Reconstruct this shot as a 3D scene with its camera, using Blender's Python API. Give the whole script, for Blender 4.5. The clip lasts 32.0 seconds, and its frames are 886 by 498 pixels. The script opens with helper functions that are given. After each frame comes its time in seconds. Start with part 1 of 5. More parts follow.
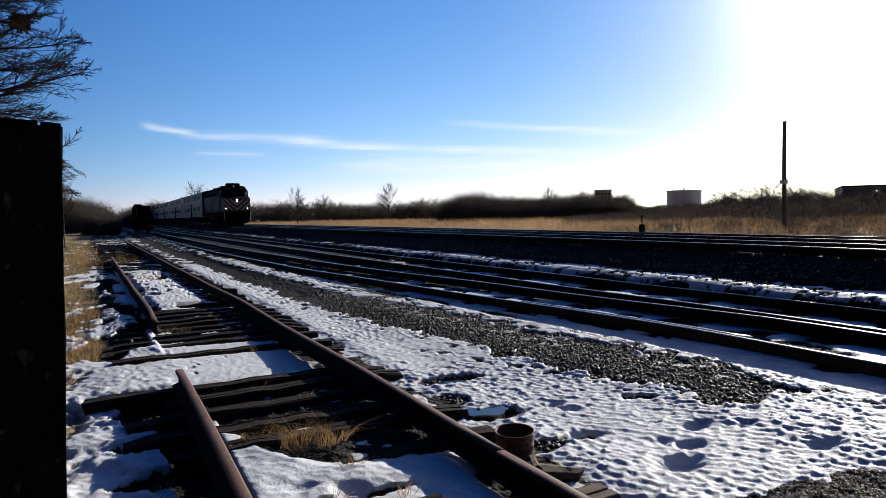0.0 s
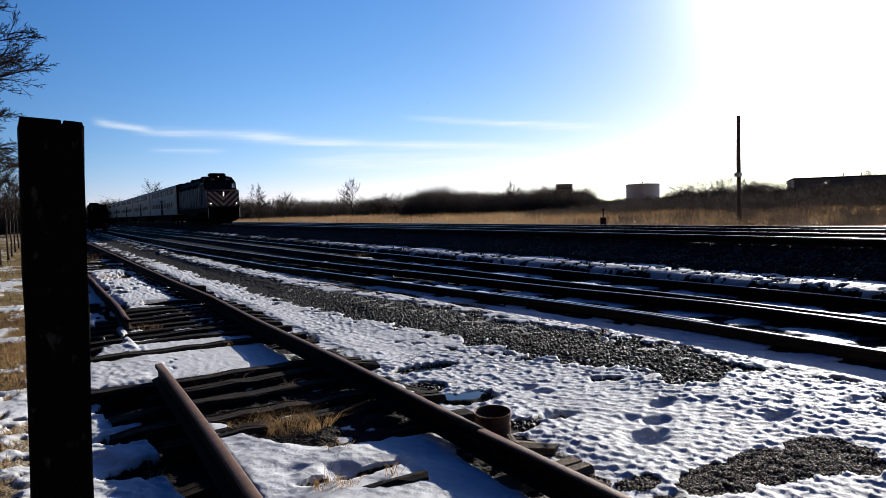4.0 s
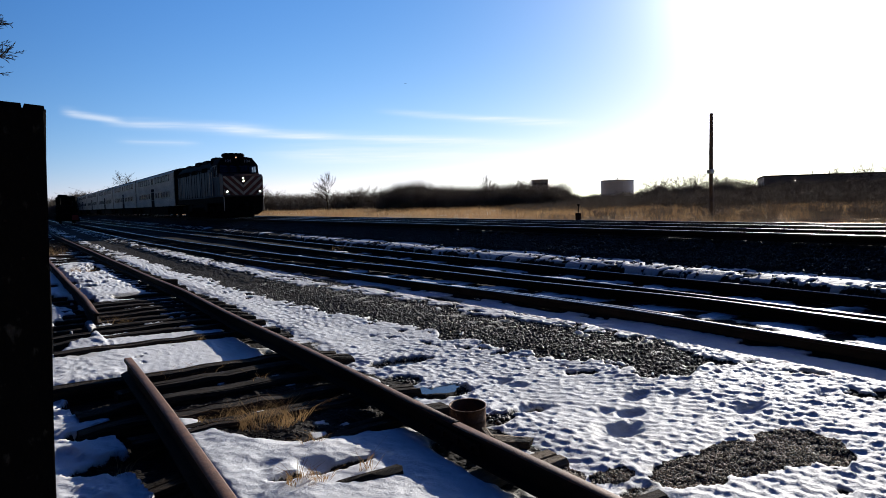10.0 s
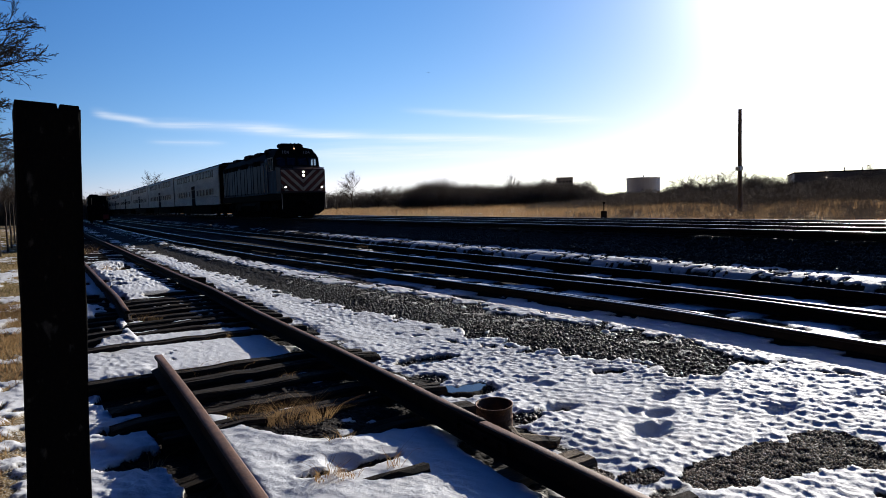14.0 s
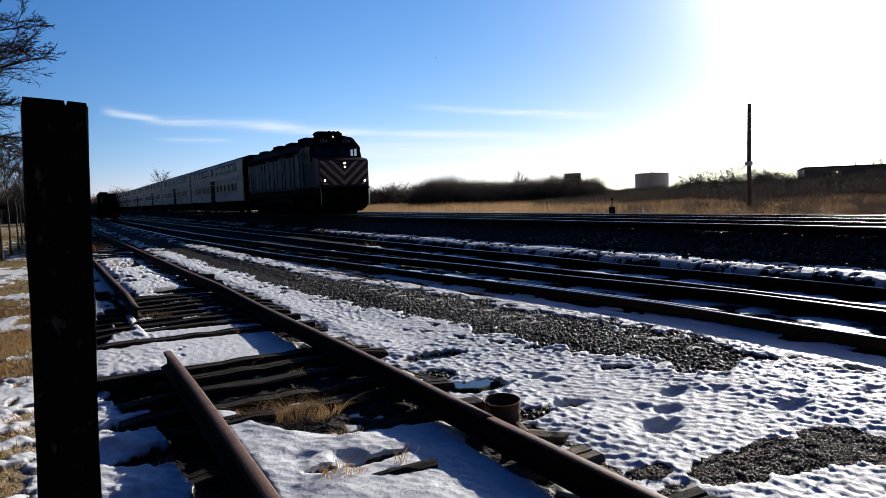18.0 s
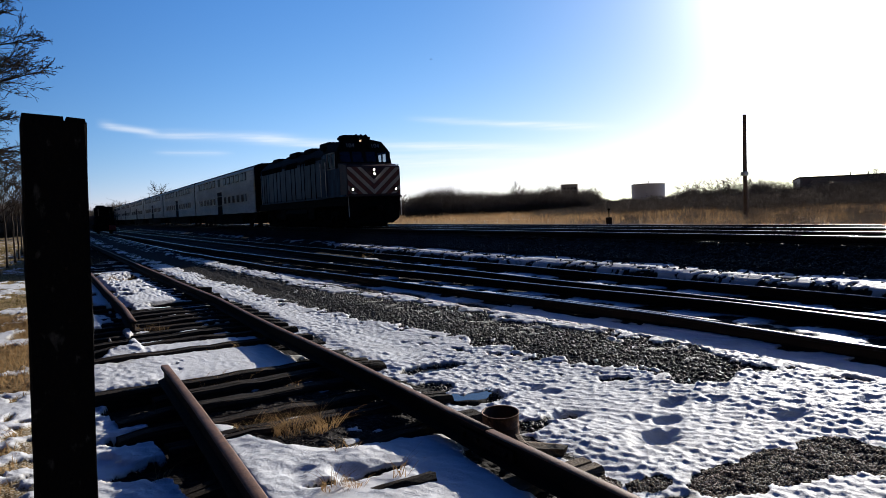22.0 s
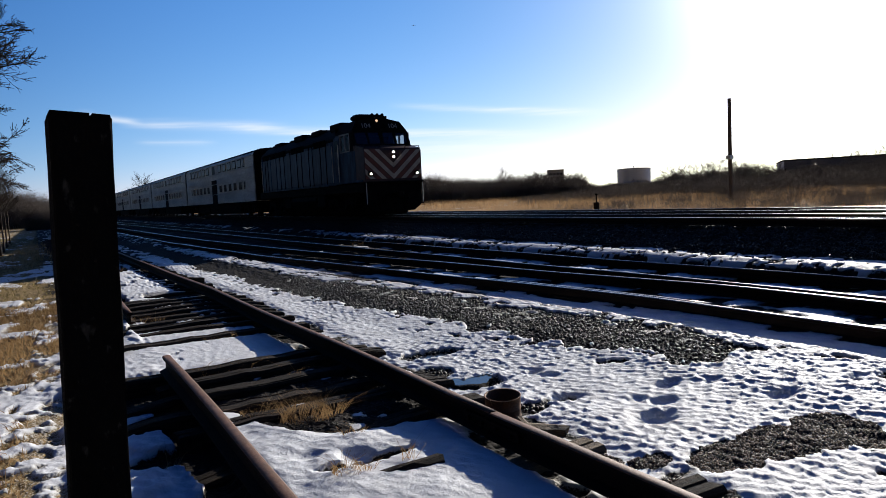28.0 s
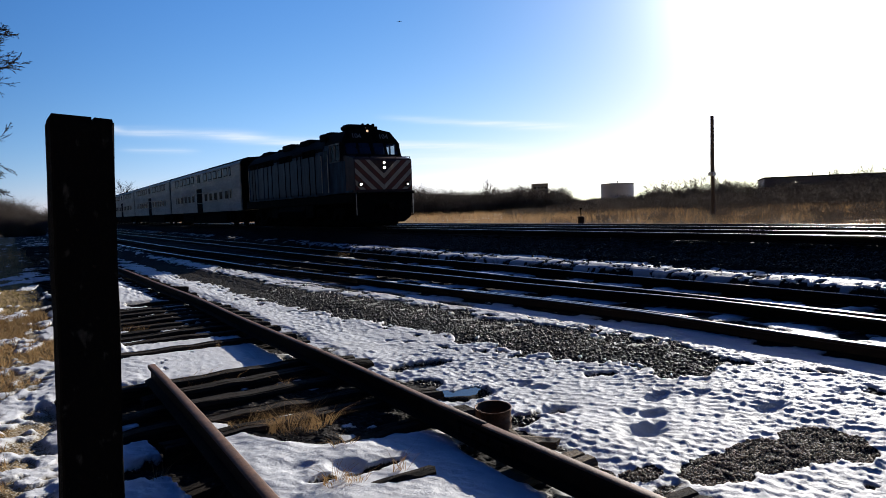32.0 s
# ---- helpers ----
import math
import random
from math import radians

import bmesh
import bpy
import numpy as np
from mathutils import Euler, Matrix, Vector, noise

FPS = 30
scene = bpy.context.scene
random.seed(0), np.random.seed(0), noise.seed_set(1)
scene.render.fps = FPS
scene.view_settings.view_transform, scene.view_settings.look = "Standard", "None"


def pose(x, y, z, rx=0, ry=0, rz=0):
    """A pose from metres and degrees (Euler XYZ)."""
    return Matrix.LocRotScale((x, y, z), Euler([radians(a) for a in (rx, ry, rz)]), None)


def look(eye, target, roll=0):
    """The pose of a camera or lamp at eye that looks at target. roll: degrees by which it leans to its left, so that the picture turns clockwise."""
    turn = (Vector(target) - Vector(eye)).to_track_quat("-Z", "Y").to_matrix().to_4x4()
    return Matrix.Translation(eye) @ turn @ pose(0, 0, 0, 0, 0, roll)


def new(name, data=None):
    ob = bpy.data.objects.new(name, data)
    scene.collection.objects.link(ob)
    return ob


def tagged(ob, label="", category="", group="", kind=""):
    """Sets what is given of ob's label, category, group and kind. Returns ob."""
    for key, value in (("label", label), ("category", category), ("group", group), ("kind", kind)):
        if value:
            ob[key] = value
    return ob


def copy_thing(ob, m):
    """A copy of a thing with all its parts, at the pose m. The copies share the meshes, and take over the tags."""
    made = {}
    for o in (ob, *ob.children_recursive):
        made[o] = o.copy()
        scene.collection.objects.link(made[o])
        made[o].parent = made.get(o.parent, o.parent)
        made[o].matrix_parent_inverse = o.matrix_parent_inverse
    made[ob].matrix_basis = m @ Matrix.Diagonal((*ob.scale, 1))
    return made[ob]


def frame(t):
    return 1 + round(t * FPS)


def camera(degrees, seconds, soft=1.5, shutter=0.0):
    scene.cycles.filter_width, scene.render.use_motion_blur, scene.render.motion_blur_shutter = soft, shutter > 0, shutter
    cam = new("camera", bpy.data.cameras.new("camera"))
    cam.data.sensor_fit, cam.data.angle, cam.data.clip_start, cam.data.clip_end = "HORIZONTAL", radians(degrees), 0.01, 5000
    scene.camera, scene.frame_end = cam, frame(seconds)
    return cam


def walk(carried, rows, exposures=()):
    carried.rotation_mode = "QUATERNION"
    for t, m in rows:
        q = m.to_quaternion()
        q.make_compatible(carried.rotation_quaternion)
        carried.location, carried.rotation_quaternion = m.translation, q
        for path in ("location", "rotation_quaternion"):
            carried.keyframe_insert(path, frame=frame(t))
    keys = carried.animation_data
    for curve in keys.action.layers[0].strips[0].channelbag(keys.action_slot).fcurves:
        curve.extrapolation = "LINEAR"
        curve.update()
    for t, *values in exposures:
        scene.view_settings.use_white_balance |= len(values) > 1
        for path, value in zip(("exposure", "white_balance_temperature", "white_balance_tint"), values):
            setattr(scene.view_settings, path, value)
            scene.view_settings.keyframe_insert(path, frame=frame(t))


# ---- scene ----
cam = camera(67.1, 32.0, soft=0.7)
PATH = [
    (0, (0.011, 0.026, 1.657), (0.914, 1.808, 1.552), -1.2),
    (0.5, (0.004, 0.024, 1.656), (0.909, 1.805, 1.547), -1.2),
    (1, (-0.009, 0.03, 1.652), (0.895, 1.811, 1.54), -1.1),
    (1.5, (-0.049, 0.002, 1.64), (0.883, 1.768, 1.521), -1.4),
    (2, (-0.082, -0.102, 1.631), (0.832, 1.67, 1.476), -1.4),
    (2.5, (-0.119, -0.116, 1.636), (0.847, 1.627, 1.463), -2.4),
    (3, (-0.162, -0.113, 1.635), (0.845, 1.611, 1.513), -2.2),
    (3.5, (-0.189, -0.118, 1.639), (0.812, 1.609, 1.518), -1.9),
    (5.5, (-0.174, -0.084, 1.634), (0.821, 1.646, 1.513), -1.7),
    (6, (-0.171, -0.086, 1.632), (0.826, 1.644, 1.514), -1.5),
    (6.5, (-0.177, -0.086, 1.627), (0.818, 1.645, 1.512), -1.6),
    (7, (-0.176, -0.087, 1.627), (0.816, 1.645, 1.503), -1.8),
    (7.5, (-0.174, -0.076, 1.626), (0.817, 1.657, 1.495), -1.6),
    (8, (-0.17, -0.071, 1.627), (0.819, 1.662, 1.492), -1.7),
    (8.5, (-0.17, -0.073, 1.625), (0.82, 1.66, 1.488), -1.6),
    (9, (-0.178, -0.077, 1.629), (0.81, 1.657, 1.494), -1.6),
    (9.5, (-0.18, -0.082, 1.626), (0.806, 1.654, 1.494), -1.6),
    (10, (-0.169, -0.082, 1.623), (0.89, 1.609, 1.484), -1.4),
    (10.5, (-0.171, -0.072, 1.624), (0.892, 1.616, 1.482), -1.4),
    (11, (-0.17, -0.065, 1.621), (0.882, 1.63, 1.482), -1.7),
    (11.5, (-0.17, -0.061, 1.62), (0.864, 1.645, 1.482), -1.7),
    (12, (-0.171, -0.062, 1.62), (0.849, 1.653, 1.48), -1.6),
    (12.5, (-0.17, -0.062, 1.623), (0.843, 1.657, 1.482), -1.5),
    (13, (-0.174, -0.063, 1.622), (0.836, 1.657, 1.48), -1.7),
    (13.5, (-0.176, -0.062, 1.621), (0.827, 1.662, 1.478), -1.6),
    (14, (-0.178, -0.066, 1.621), (0.819, 1.662, 1.479), -1.6),
    (14.5, (-0.18, -0.067, 1.622), (0.812, 1.664, 1.48), -1.6),
    (16.5, (-0.178, -0.062, 1.62), (0.799, 1.677, 1.474), -1.8),
    (17, (-0.173, -0.063, 1.619), (0.802, 1.676, 1.468), -1.7),
    (17.5, (-0.171, -0.062, 1.62), (0.804, 1.678, 1.467), -1.6),
    (18, (-0.173, -0.066, 1.617), (0.803, 1.673, 1.465), -1.8),
    (18.5, (-0.173, -0.067, 1.618), (0.805, 1.672, 1.467), -1.9),
    (19, (-0.177, -0.067, 1.619), (0.805, 1.669, 1.473), -1.7),
    (19.5, (-0.18, -0.073, 1.621), (0.807, 1.66, 1.478), -1.5),
    (20, (-0.183, -0.074, 1.623), (0.804, 1.66, 1.484), -1.6),
    (20.5, (-0.184, -0.071, 1.625), (0.802, 1.664, 1.493), -1.8),
    (21, (-0.184, -0.074, 1.625), (0.799, 1.663, 1.501), -1.9),
    (21.5, (-0.181, -0.07, 1.623), (0.803, 1.667, 1.504), -1.9),
    (22, (-0.177, -0.07, 1.623), (0.808, 1.667, 1.505), -2.1),
    (22.5, (-0.177, -0.068, 1.618), (0.808, 1.668, 1.5), -2.2),
    (23, (-0.177, -0.067, 1.621), (0.812, 1.667, 1.495), -2.1),
    (23.5, (-0.17, -0.066, 1.617), (0.84, 1.656, 1.489), -2.1),
    (24, (-0.171, -0.054, 1.621), (0.849, 1.661, 1.489), -2.2),
    (24.5, (-0.179, -0.059, 1.618), (0.832, 1.662, 1.487), -2.1),
    (25, (-0.182, -0.061, 1.62), (0.824, 1.663, 1.488), -2.0),
    (25.5, (-0.178, -0.053, 1.62), (0.82, 1.675, 1.481), -2.0),
    (26, (-0.175, -0.047, 1.621), (0.813, 1.686, 1.478), -2.1),
    (26.5, (-0.181, -0.052, 1.624), (0.8, 1.685, 1.482), -2.0),
    (28.5, (-0.351, -0.094, 1.638), (0.681, 1.612, 1.478), -3.1),
    (29, (-0.372, -0.061, 1.634), (0.69, 1.629, 1.496), -2.7),
    (29.5, (-0.37, -0.064, 1.637), (0.644, 1.655, 1.506), -2.9),
    (30, (-0.37, -0.069, 1.636), (0.647, 1.649, 1.506), -3.4),
    (30.5, (-0.365, -0.065, 1.637), (0.659, 1.648, 1.506), -3.2),
    (31, (-0.362, -0.066, 1.635), (0.669, 1.643, 1.506), -2.7),
    (31.5, (-0.365, -0.061, 1.633), (0.675, 1.643, 1.508), -2.5),
    (32, (-0.362, -0.06, 1.631), (0.697, 1.633, 1.507), -2.0),
]
walk(cam, [(t, look(e, g, r)) for t, e, g, r in PATH])

# ---- light ----
SUN_AZ, SUN_EL = radians(62.4), radians(17.6)
TO_SUN = Vector((math.sin(SUN_AZ) * math.cos(SUN_EL), math.cos(SUN_AZ) * math.cos(SUN_EL), math.sin(SUN_EL)))
sun = new("sun", bpy.data.lights.new("sun", "SUN"))
sun.data.energy, sun.data.angle, sun.data.color = 4.35, radians(0.5), (1.0, 0.95, 0.88)
sun.matrix_world = look(TO_SUN * 200, (0, 0, 0))


class Nodes:
    """Short hand for node trees."""

    def __init__(self, tree):
        self.tree = tree
        tree.nodes.clear()

    def add(self, kind, ins=None):
        n = self.tree.nodes.new("ShaderNode" + kind)
        for k, v in (ins or {}).items():
            self.put(n, k, v)
        return n

    def vector(self, op, a, b):
        n = self.tree.nodes.new("ShaderNodeVectorMath")
        n.operation = op
        self.put(n, 0, a), self.put(n, 1, b)
        return n

    def put(self, n, k, v):
        if isinstance(v, bpy.types.NodeSocket):
            self.tree.links.new(v, n.inputs[k])
        else:
            n.inputs[k].default_value = v

    def math(self, op, a, b=0.0, c=0.0, clamp=False):
        n = self.add("Math")
        n.operation, n.use_clamp = op, clamp
        for i, v in enumerate((a, b, c)):
            self.put(n, i, v)
        return n.outputs[0]

    def mix(self, f, a, b, blend="MIX"):
        n = self.add("Mix")
        n.data_type, n.blend_type = "RGBA", blend
        self.put(n, 0, f), self.put(n, 6, a), self.put(n, 7, b)
        return n.outputs[2]

    def noise(self, vec, scale, detail=4.0, rough=0.55):
        return self.add("TexNoise", ins={"Vector": vec, "Scale": scale, "Detail": detail, "Roughness": rough}).outputs[0]

    def ramp(self, f, lo, hi):
        n = self.add("MapRange")
        n.interpolation_type = "SMOOTHSTEP"
        rise = hi > lo
        self.put(n, 0, f), self.put(n, 1, min(lo, hi)), self.put(n, 2, max(lo, hi))
        n.inputs[3].default_value, n.inputs[4].default_value = (0.0, 1.0) if rise else (1.0, 0.0)
        return n.outputs[0]


def sky():
    """A clear winter sky with the sun low, a bright aureole round it, and a few thin streaks of cirrus. Dimmed away
    from the sun and overhead to hold down the fill light.
    """
    world = bpy.data.worlds.new("sky")
    world.use_nodes = True
    scene.world = world
    k = Nodes(world.node_tree)
    d = k.add("TexCoord").outputs["Generated"]
    sep = k.add("SeparateXYZ", ins={0: d})
    x, y, z = sep.outputs
    air = k.add("TexSky")
    air.sky_type, air.sun_disc, air.sun_elevation, air.sun_rotation = "NISHITA", False, SUN_EL, SUN_AZ
    air.air_density, air.dust_density, air.ozone_density = 0.6, 0.1, 4.0
    bands = k.add("SeparateColor", ins={0: air.outputs[0]}).outputs
    red, green, blue = (k.math("MULTIPLY", k.math("POWER", bands[i], power), gain) for i, (power, gain) in enumerate(SKY_BANDS))
    deep = k.add("CombineColor", ins={0: k.math("MINIMUM", red, green), 1: green, 2: blue}).outputs[0]
    dot = k.vector("DOT_PRODUCT", d, tuple(TO_SUN))
    # darkens the sky away from the sun and overhead, so that shade stays deep
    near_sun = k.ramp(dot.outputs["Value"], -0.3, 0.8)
    deep = k.mix(k.ramp(z, 0.32, 0.9), deep, k.mix(1.0, deep, (*ZENITH_DIM, 1), "MULTIPLY"))
    tint = k.mix(1.0, deep, k.mix(near_sun, (*SKY_AWAY_DIM, 1), (1, 1, 1, 1)), "MULTIPLY")
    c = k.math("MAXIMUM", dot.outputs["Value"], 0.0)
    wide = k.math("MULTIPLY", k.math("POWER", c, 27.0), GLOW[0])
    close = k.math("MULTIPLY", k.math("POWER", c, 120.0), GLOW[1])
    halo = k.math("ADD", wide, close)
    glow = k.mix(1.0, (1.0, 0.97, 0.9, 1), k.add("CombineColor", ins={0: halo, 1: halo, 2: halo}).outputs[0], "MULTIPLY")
    az = k.math("MULTIPLY", k.math("ARCTAN2", x, y), 57.2958)
    el = k.math("MULTIPLY", k.math("ARCSINE", z), 57.2958)
    place = k.add("CombineXYZ", ins={0: k.math("MULTIPLY", az, 0.05), 1: k.math("MULTIPLY", el, 0.9), 2: 0.0}).outputs[0]
    wisps = k.ramp(k.noise(place, 2.2, 6.0, 0.6), 0.3, 0.75)
    wob = k.math("MULTIPLY", k.math("SUBTRACT", k.noise(place, 0.9, 2.0), 0.5), 0.9)
    total = 0.0
    for a0, a1, e0, e1, wide_el, amount in ((2.5, 7.5, 7.45, 6.75, 0.2, 0.55), (5.0, 19.0, 6.7, 6.25, 0.3, 0.6), (12, 42, 6.3, 4.6, 0.34, 0.75), (26, 46, 7.95, 6.0, 0.28, 0.7), (15, 50, 4.4, 3.5, 0.7, 0.7), (6, 13, 5.35, 5.2, 0.2, 0.3), (-12, -3.5, 7.6, 7.3, 0.2, 0.5)):
        t = k.math("DIVIDE", k.math("SUBTRACT", az, a0), a1 - a0)
        mid = k.math("ADD", k.math("MULTIPLY_ADD", t, e1 - e0, e0), wob)
        off = k.math("DIVIDE", k.math("SUBTRACT", el, mid), wide_el)
        band = k.math("EXPONENT", k.math("MULTIPLY", k.math("MULTIPLY", off, off), -1.0))
        ends = k.math("MULTIPLY", k.ramp(t, 0.0, 0.25), k.ramp(t, 1.0, 0.7))
        total = k.math("ADD", total, k.math("MULTIPLY", k.math("MULTIPLY", band, ends), amount))
    cloud = k.math("MULTIPLY", total, k.math("MULTIPLY_ADD", wisps, 0.7, 0.3), clamp=True)
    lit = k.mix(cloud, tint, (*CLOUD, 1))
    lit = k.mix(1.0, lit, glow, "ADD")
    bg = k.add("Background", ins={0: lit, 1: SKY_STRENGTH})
    out = k.add("OutputWorld")
    k.tree.links.new(bg.outputs[0], out.inputs[0])


# added dimming factors of the sky, away from the sun and overhead
SKY_AWAY_DIM, ZENITH_DIM = (0.05, 0.064, 0.088), (0.15, 0.22, 0.4)
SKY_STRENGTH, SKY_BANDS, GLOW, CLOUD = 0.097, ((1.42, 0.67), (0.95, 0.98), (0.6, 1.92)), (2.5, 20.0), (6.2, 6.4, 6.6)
scene.view_settings.exposure = 0.75
sky()


# ---- materials ----
def material(name, colours, scale=6.0, rough=0.8, metal=0.0, bump=0.3, bump_scale=40.0, spread=(0.35, 0.65), stretch=(1, 1, 1), random_tone=0.0, depth=0.01, spec=0.3):
    """A surface of two mixed tones with grain, slight change of gloss and relief, in the thing's own space."""
    m = bpy.data.materials.new(name)
    m.use_nodes = True
    k = Nodes(m.node_tree)
    at = k.add("TexCoord").outputs["Object"]
    at = k.vector("MULTIPLY", at, stretch).outputs[0]
    big = k.ramp(k.noise(at, scale, 5.0), *spread)
    fine = k.noise(at, bump_scale, 6.0, 0.65)
    col = k.mix(big, (*colours[0], 1), (*colours[1], 1))
    col = k.mix(k.math("MULTIPLY", k.ramp(fine, 0.35, 0.75), 0.5), col, (*(colours[2] if len(colours) > 2 else [c * 0.55 for c in colours[0]]), 1))
    if random_tone:
        rnd = k.add("ObjectInfo").outputs["Random"]
        col = k.mix(1.0, col, k.add("CombineColor", ins={i: k.math("MULTIPLY_ADD", rnd, random_tone, 1 - random_tone / 2) for i in range(3)}).outputs[0], "MULTIPLY")
    s = k.add("BsdfPrincipled", ins={"Base Color": col, "Metallic": metal, "Specular IOR Level": spec, "Roughness": k.math("MULTIPLY_ADD", fine, 0.25, rough - 0.12, clamp=True)})
    if bump:
        b = k.add("Bump", ins={"Strength": bump, "Distance": depth, "Height": fine})
        k.tree.links.new(b.outputs[0], s.inputs["Normal"])
    out = k.add("OutputMaterial")
    k.tree.links.new(s.outputs[0], out.inputs[0])
    return m


def straw_material(name, colours):
    """Dry blades that let some of the light through."""
    m = bpy.data.materials.new(name)
    m.use_nodes = True
    k = Nodes(m.node_tree)
    at = k.add("TexCoord").outputs["Object"]
    col = k.mix(k.ramp(k.noise(at, 0.9, 4.0), 0.3, 0.7), (*colours[0], 1), (*colours[1], 1))
    col = k.mix(k.ramp(k.noise(at, 0.14, 3.0), 0.42, 0.62), col, (*[c * 0.5 for c in colours[1]], 1))
    isle = k.add("NewGeometry").outputs["Random Per Island"]
    col = k.mix(k.math("MULTIPLY", isle, 0.4), col, (*colours[2], 1))
    d = k.add("BsdfDiffuse", ins={"Color": col})
    t = k.add("BsdfTranslucent", ins={"Color": col})
    mixer = k.add("MixShader", ins={0: 0.5, 1: d.outputs[0], 2: t.outputs[0]})
    k.tree.links.new(mixer.outputs[0], k.add("OutputMaterial").inputs[0])
    return m


def glowing(name, colour, strength):
    m = bpy.data.materials.new(name)
    m.use_nodes = True
    k = Nodes(m.node_tree)
    e = k.add("Emission", ins={0: (*colour, 1), 1: strength})
    k.tree.links.new(e.outputs[0], k.add("OutputMaterial").inputs[0])
    return m


def glassy(name, colour, gloss):
    """Grimy coach glass with a faint sheen; a pale tone paints in reflected sky."""
    m = bpy.data.materials.new(name)
    m.use_nodes = True
    k = Nodes(m.node_tree)
    at = k.add("TexCoord").outputs["Object"]
    tone = k.mix(k.noise(at, 1.3), (*colour, 1), (*[c * 2.2 for c in colour], 1))
    d, g = k.add("BsdfDiffuse", ins={"Color": tone}), k.add("BsdfGlossy", ins={"Roughness": 0.1})
    mixer = k.add("MixShader", ins={0: gloss, 1: d.outputs[0], 2: g.outputs[0]})
    k.tree.links.new(mixer.outputs[0], k.add("OutputMaterial").inputs[0])
    return m


def clear_glass(name):
    m = bpy.data.materials.new(name)
    m.use_nodes = True
    k = Nodes(m.node_tree)
    clear, gloss = k.add("BsdfTransparent", ins={0: (0.6, 0.63, 0.65, 1)}), k.add("BsdfGlossy", ins={"Color": (0.9, 0.9, 0.9, 1), "Roughness": 0.05})
    mixer = k.add("MixShader", ins={0: 0.06, 1: clear.outputs[0], 2: gloss.outputs[0]})
    k.tree.links.new(mixer.outputs[0], k.add("OutputMaterial").inputs[0])
    return m


def cover_attribute(k):
    n = k.add("Attribute")
    n.attribute_name = "cover"
    return n.outputs["Color"]


def ground_material():
    """Old snow, dark ballast and dead grass, as the sheet's own cover says."""
    m = bpy.data.materials.new("snow_and_ballast")
    m.use_nodes = True
    k = Nodes(m.node_tree)
    at = k.add("TexCoord").outputs["Object"]
    cover = k.add("SeparateColor", ins={0: cover_attribute(k)}).outputs
    grain = k.noise(at, 60.0, 4.0)
    coarse = k.noise(at, 9.0, 5.0)
    snow_f = k.ramp(k.math("MULTIPLY_ADD", k.math("SUBTRACT", grain, 0.5), 0.5, cover[0]), 0.42, 0.58)
    snow = k.mix(k.ramp(k.noise(at, 1.7, 5.0), 0.45, 0.8), (0.66, 0.66, 0.66, 1), (0.54, 0.535, 0.525, 1))
    snow = k.mix(k.math("MULTIPLY", k.ramp(cover[0], 0.8, 0.5), 0.8), snow, (0.42, 0.39, 0.33, 1))
    snow = k.mix(k.math("MULTIPLY", k.ramp(k.noise(at, 120.0, 2.0), 0.68, 0.76), 0.55), snow, (0.2, 0.17, 0.13, 1))
    cell = k.add("TexVoronoi", ins={"Vector": at, "Scale": 26.0})
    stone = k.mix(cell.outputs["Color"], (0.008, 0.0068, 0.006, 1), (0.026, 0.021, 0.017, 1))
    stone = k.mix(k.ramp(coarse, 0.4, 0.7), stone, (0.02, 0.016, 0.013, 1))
    straw = k.mix(k.ramp(coarse, 0.3, 0.7), (0.27, 0.18, 0.08, 1), (0.12, 0.085, 0.04, 1))
    straw = k.mix(k.ramp(grain, 0.4, 0.75), straw, (0.38, 0.28, 0.14, 1))
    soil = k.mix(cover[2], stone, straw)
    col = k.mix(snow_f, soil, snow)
    s = k.add("BsdfPrincipled", ins={"Base Color": col, "Specular IOR Level": k.math("MULTIPLY_ADD", snow_f, 0.02, 0.08), "Roughness": k.math("MULTIPLY_ADD", snow_f, -0.3, 0.9)})
    relief = k.math("ADD", k.math("MULTIPLY", k.math("SUBTRACT", 1.0, snow_f), k.math("MULTIPLY", cell.outputs["Distance"], -0.5)), k.math("MULTIPLY", grain, 0.16))
    b = k.add("Bump", ins={"Strength": 0.7, "Distance": 0.05, "Height": relief})
    k.tree.links.new(b.outputs[0], s.inputs["Normal"])
    k.tree.links.new(s.outputs[0], k.add("OutputMaterial").inputs[0])
    return m


def stone_material(name, dark, light):
    """Ballast of mixed stones, each of its own tone."""
    m = bpy.data.materials.new(name)
    m.use_nodes = True
    k = Nodes(m.node_tree)
    at = k.add("TexCoord").outputs["Object"]
    isle = k.add("NewGeometry").outputs["Random Per Island"]
    col = k.mix(k.ramp(isle, 0.0, 0.7), (*dark, 1), (*light, 1))
    col = k.mix(k.ramp(isle, 0.93, 0.99), col, (0.09, 0.075, 0.06, 1))
    fine = k.noise(at, 90.0, 4.0)
    col = k.mix(k.math("MULTIPLY", fine, 0.6), col, (0.02, 0.016, 0.013, 1))
    s = k.add("BsdfPrincipled", ins={"Base Color": col, "Specular IOR Level": 0.22, "Roughness": k.math("MULTIPLY_ADD", fine, 0.3, 0.42)})
    k.tree.links.new(k.add("Bump", ins={"Strength": 0.5, "Distance": 0.01, "Height": fine}).outputs[0], s.inputs["Normal"])
    k.tree.links.new(s.outputs[0], k.add("OutputMaterial").inputs[0])
    return m


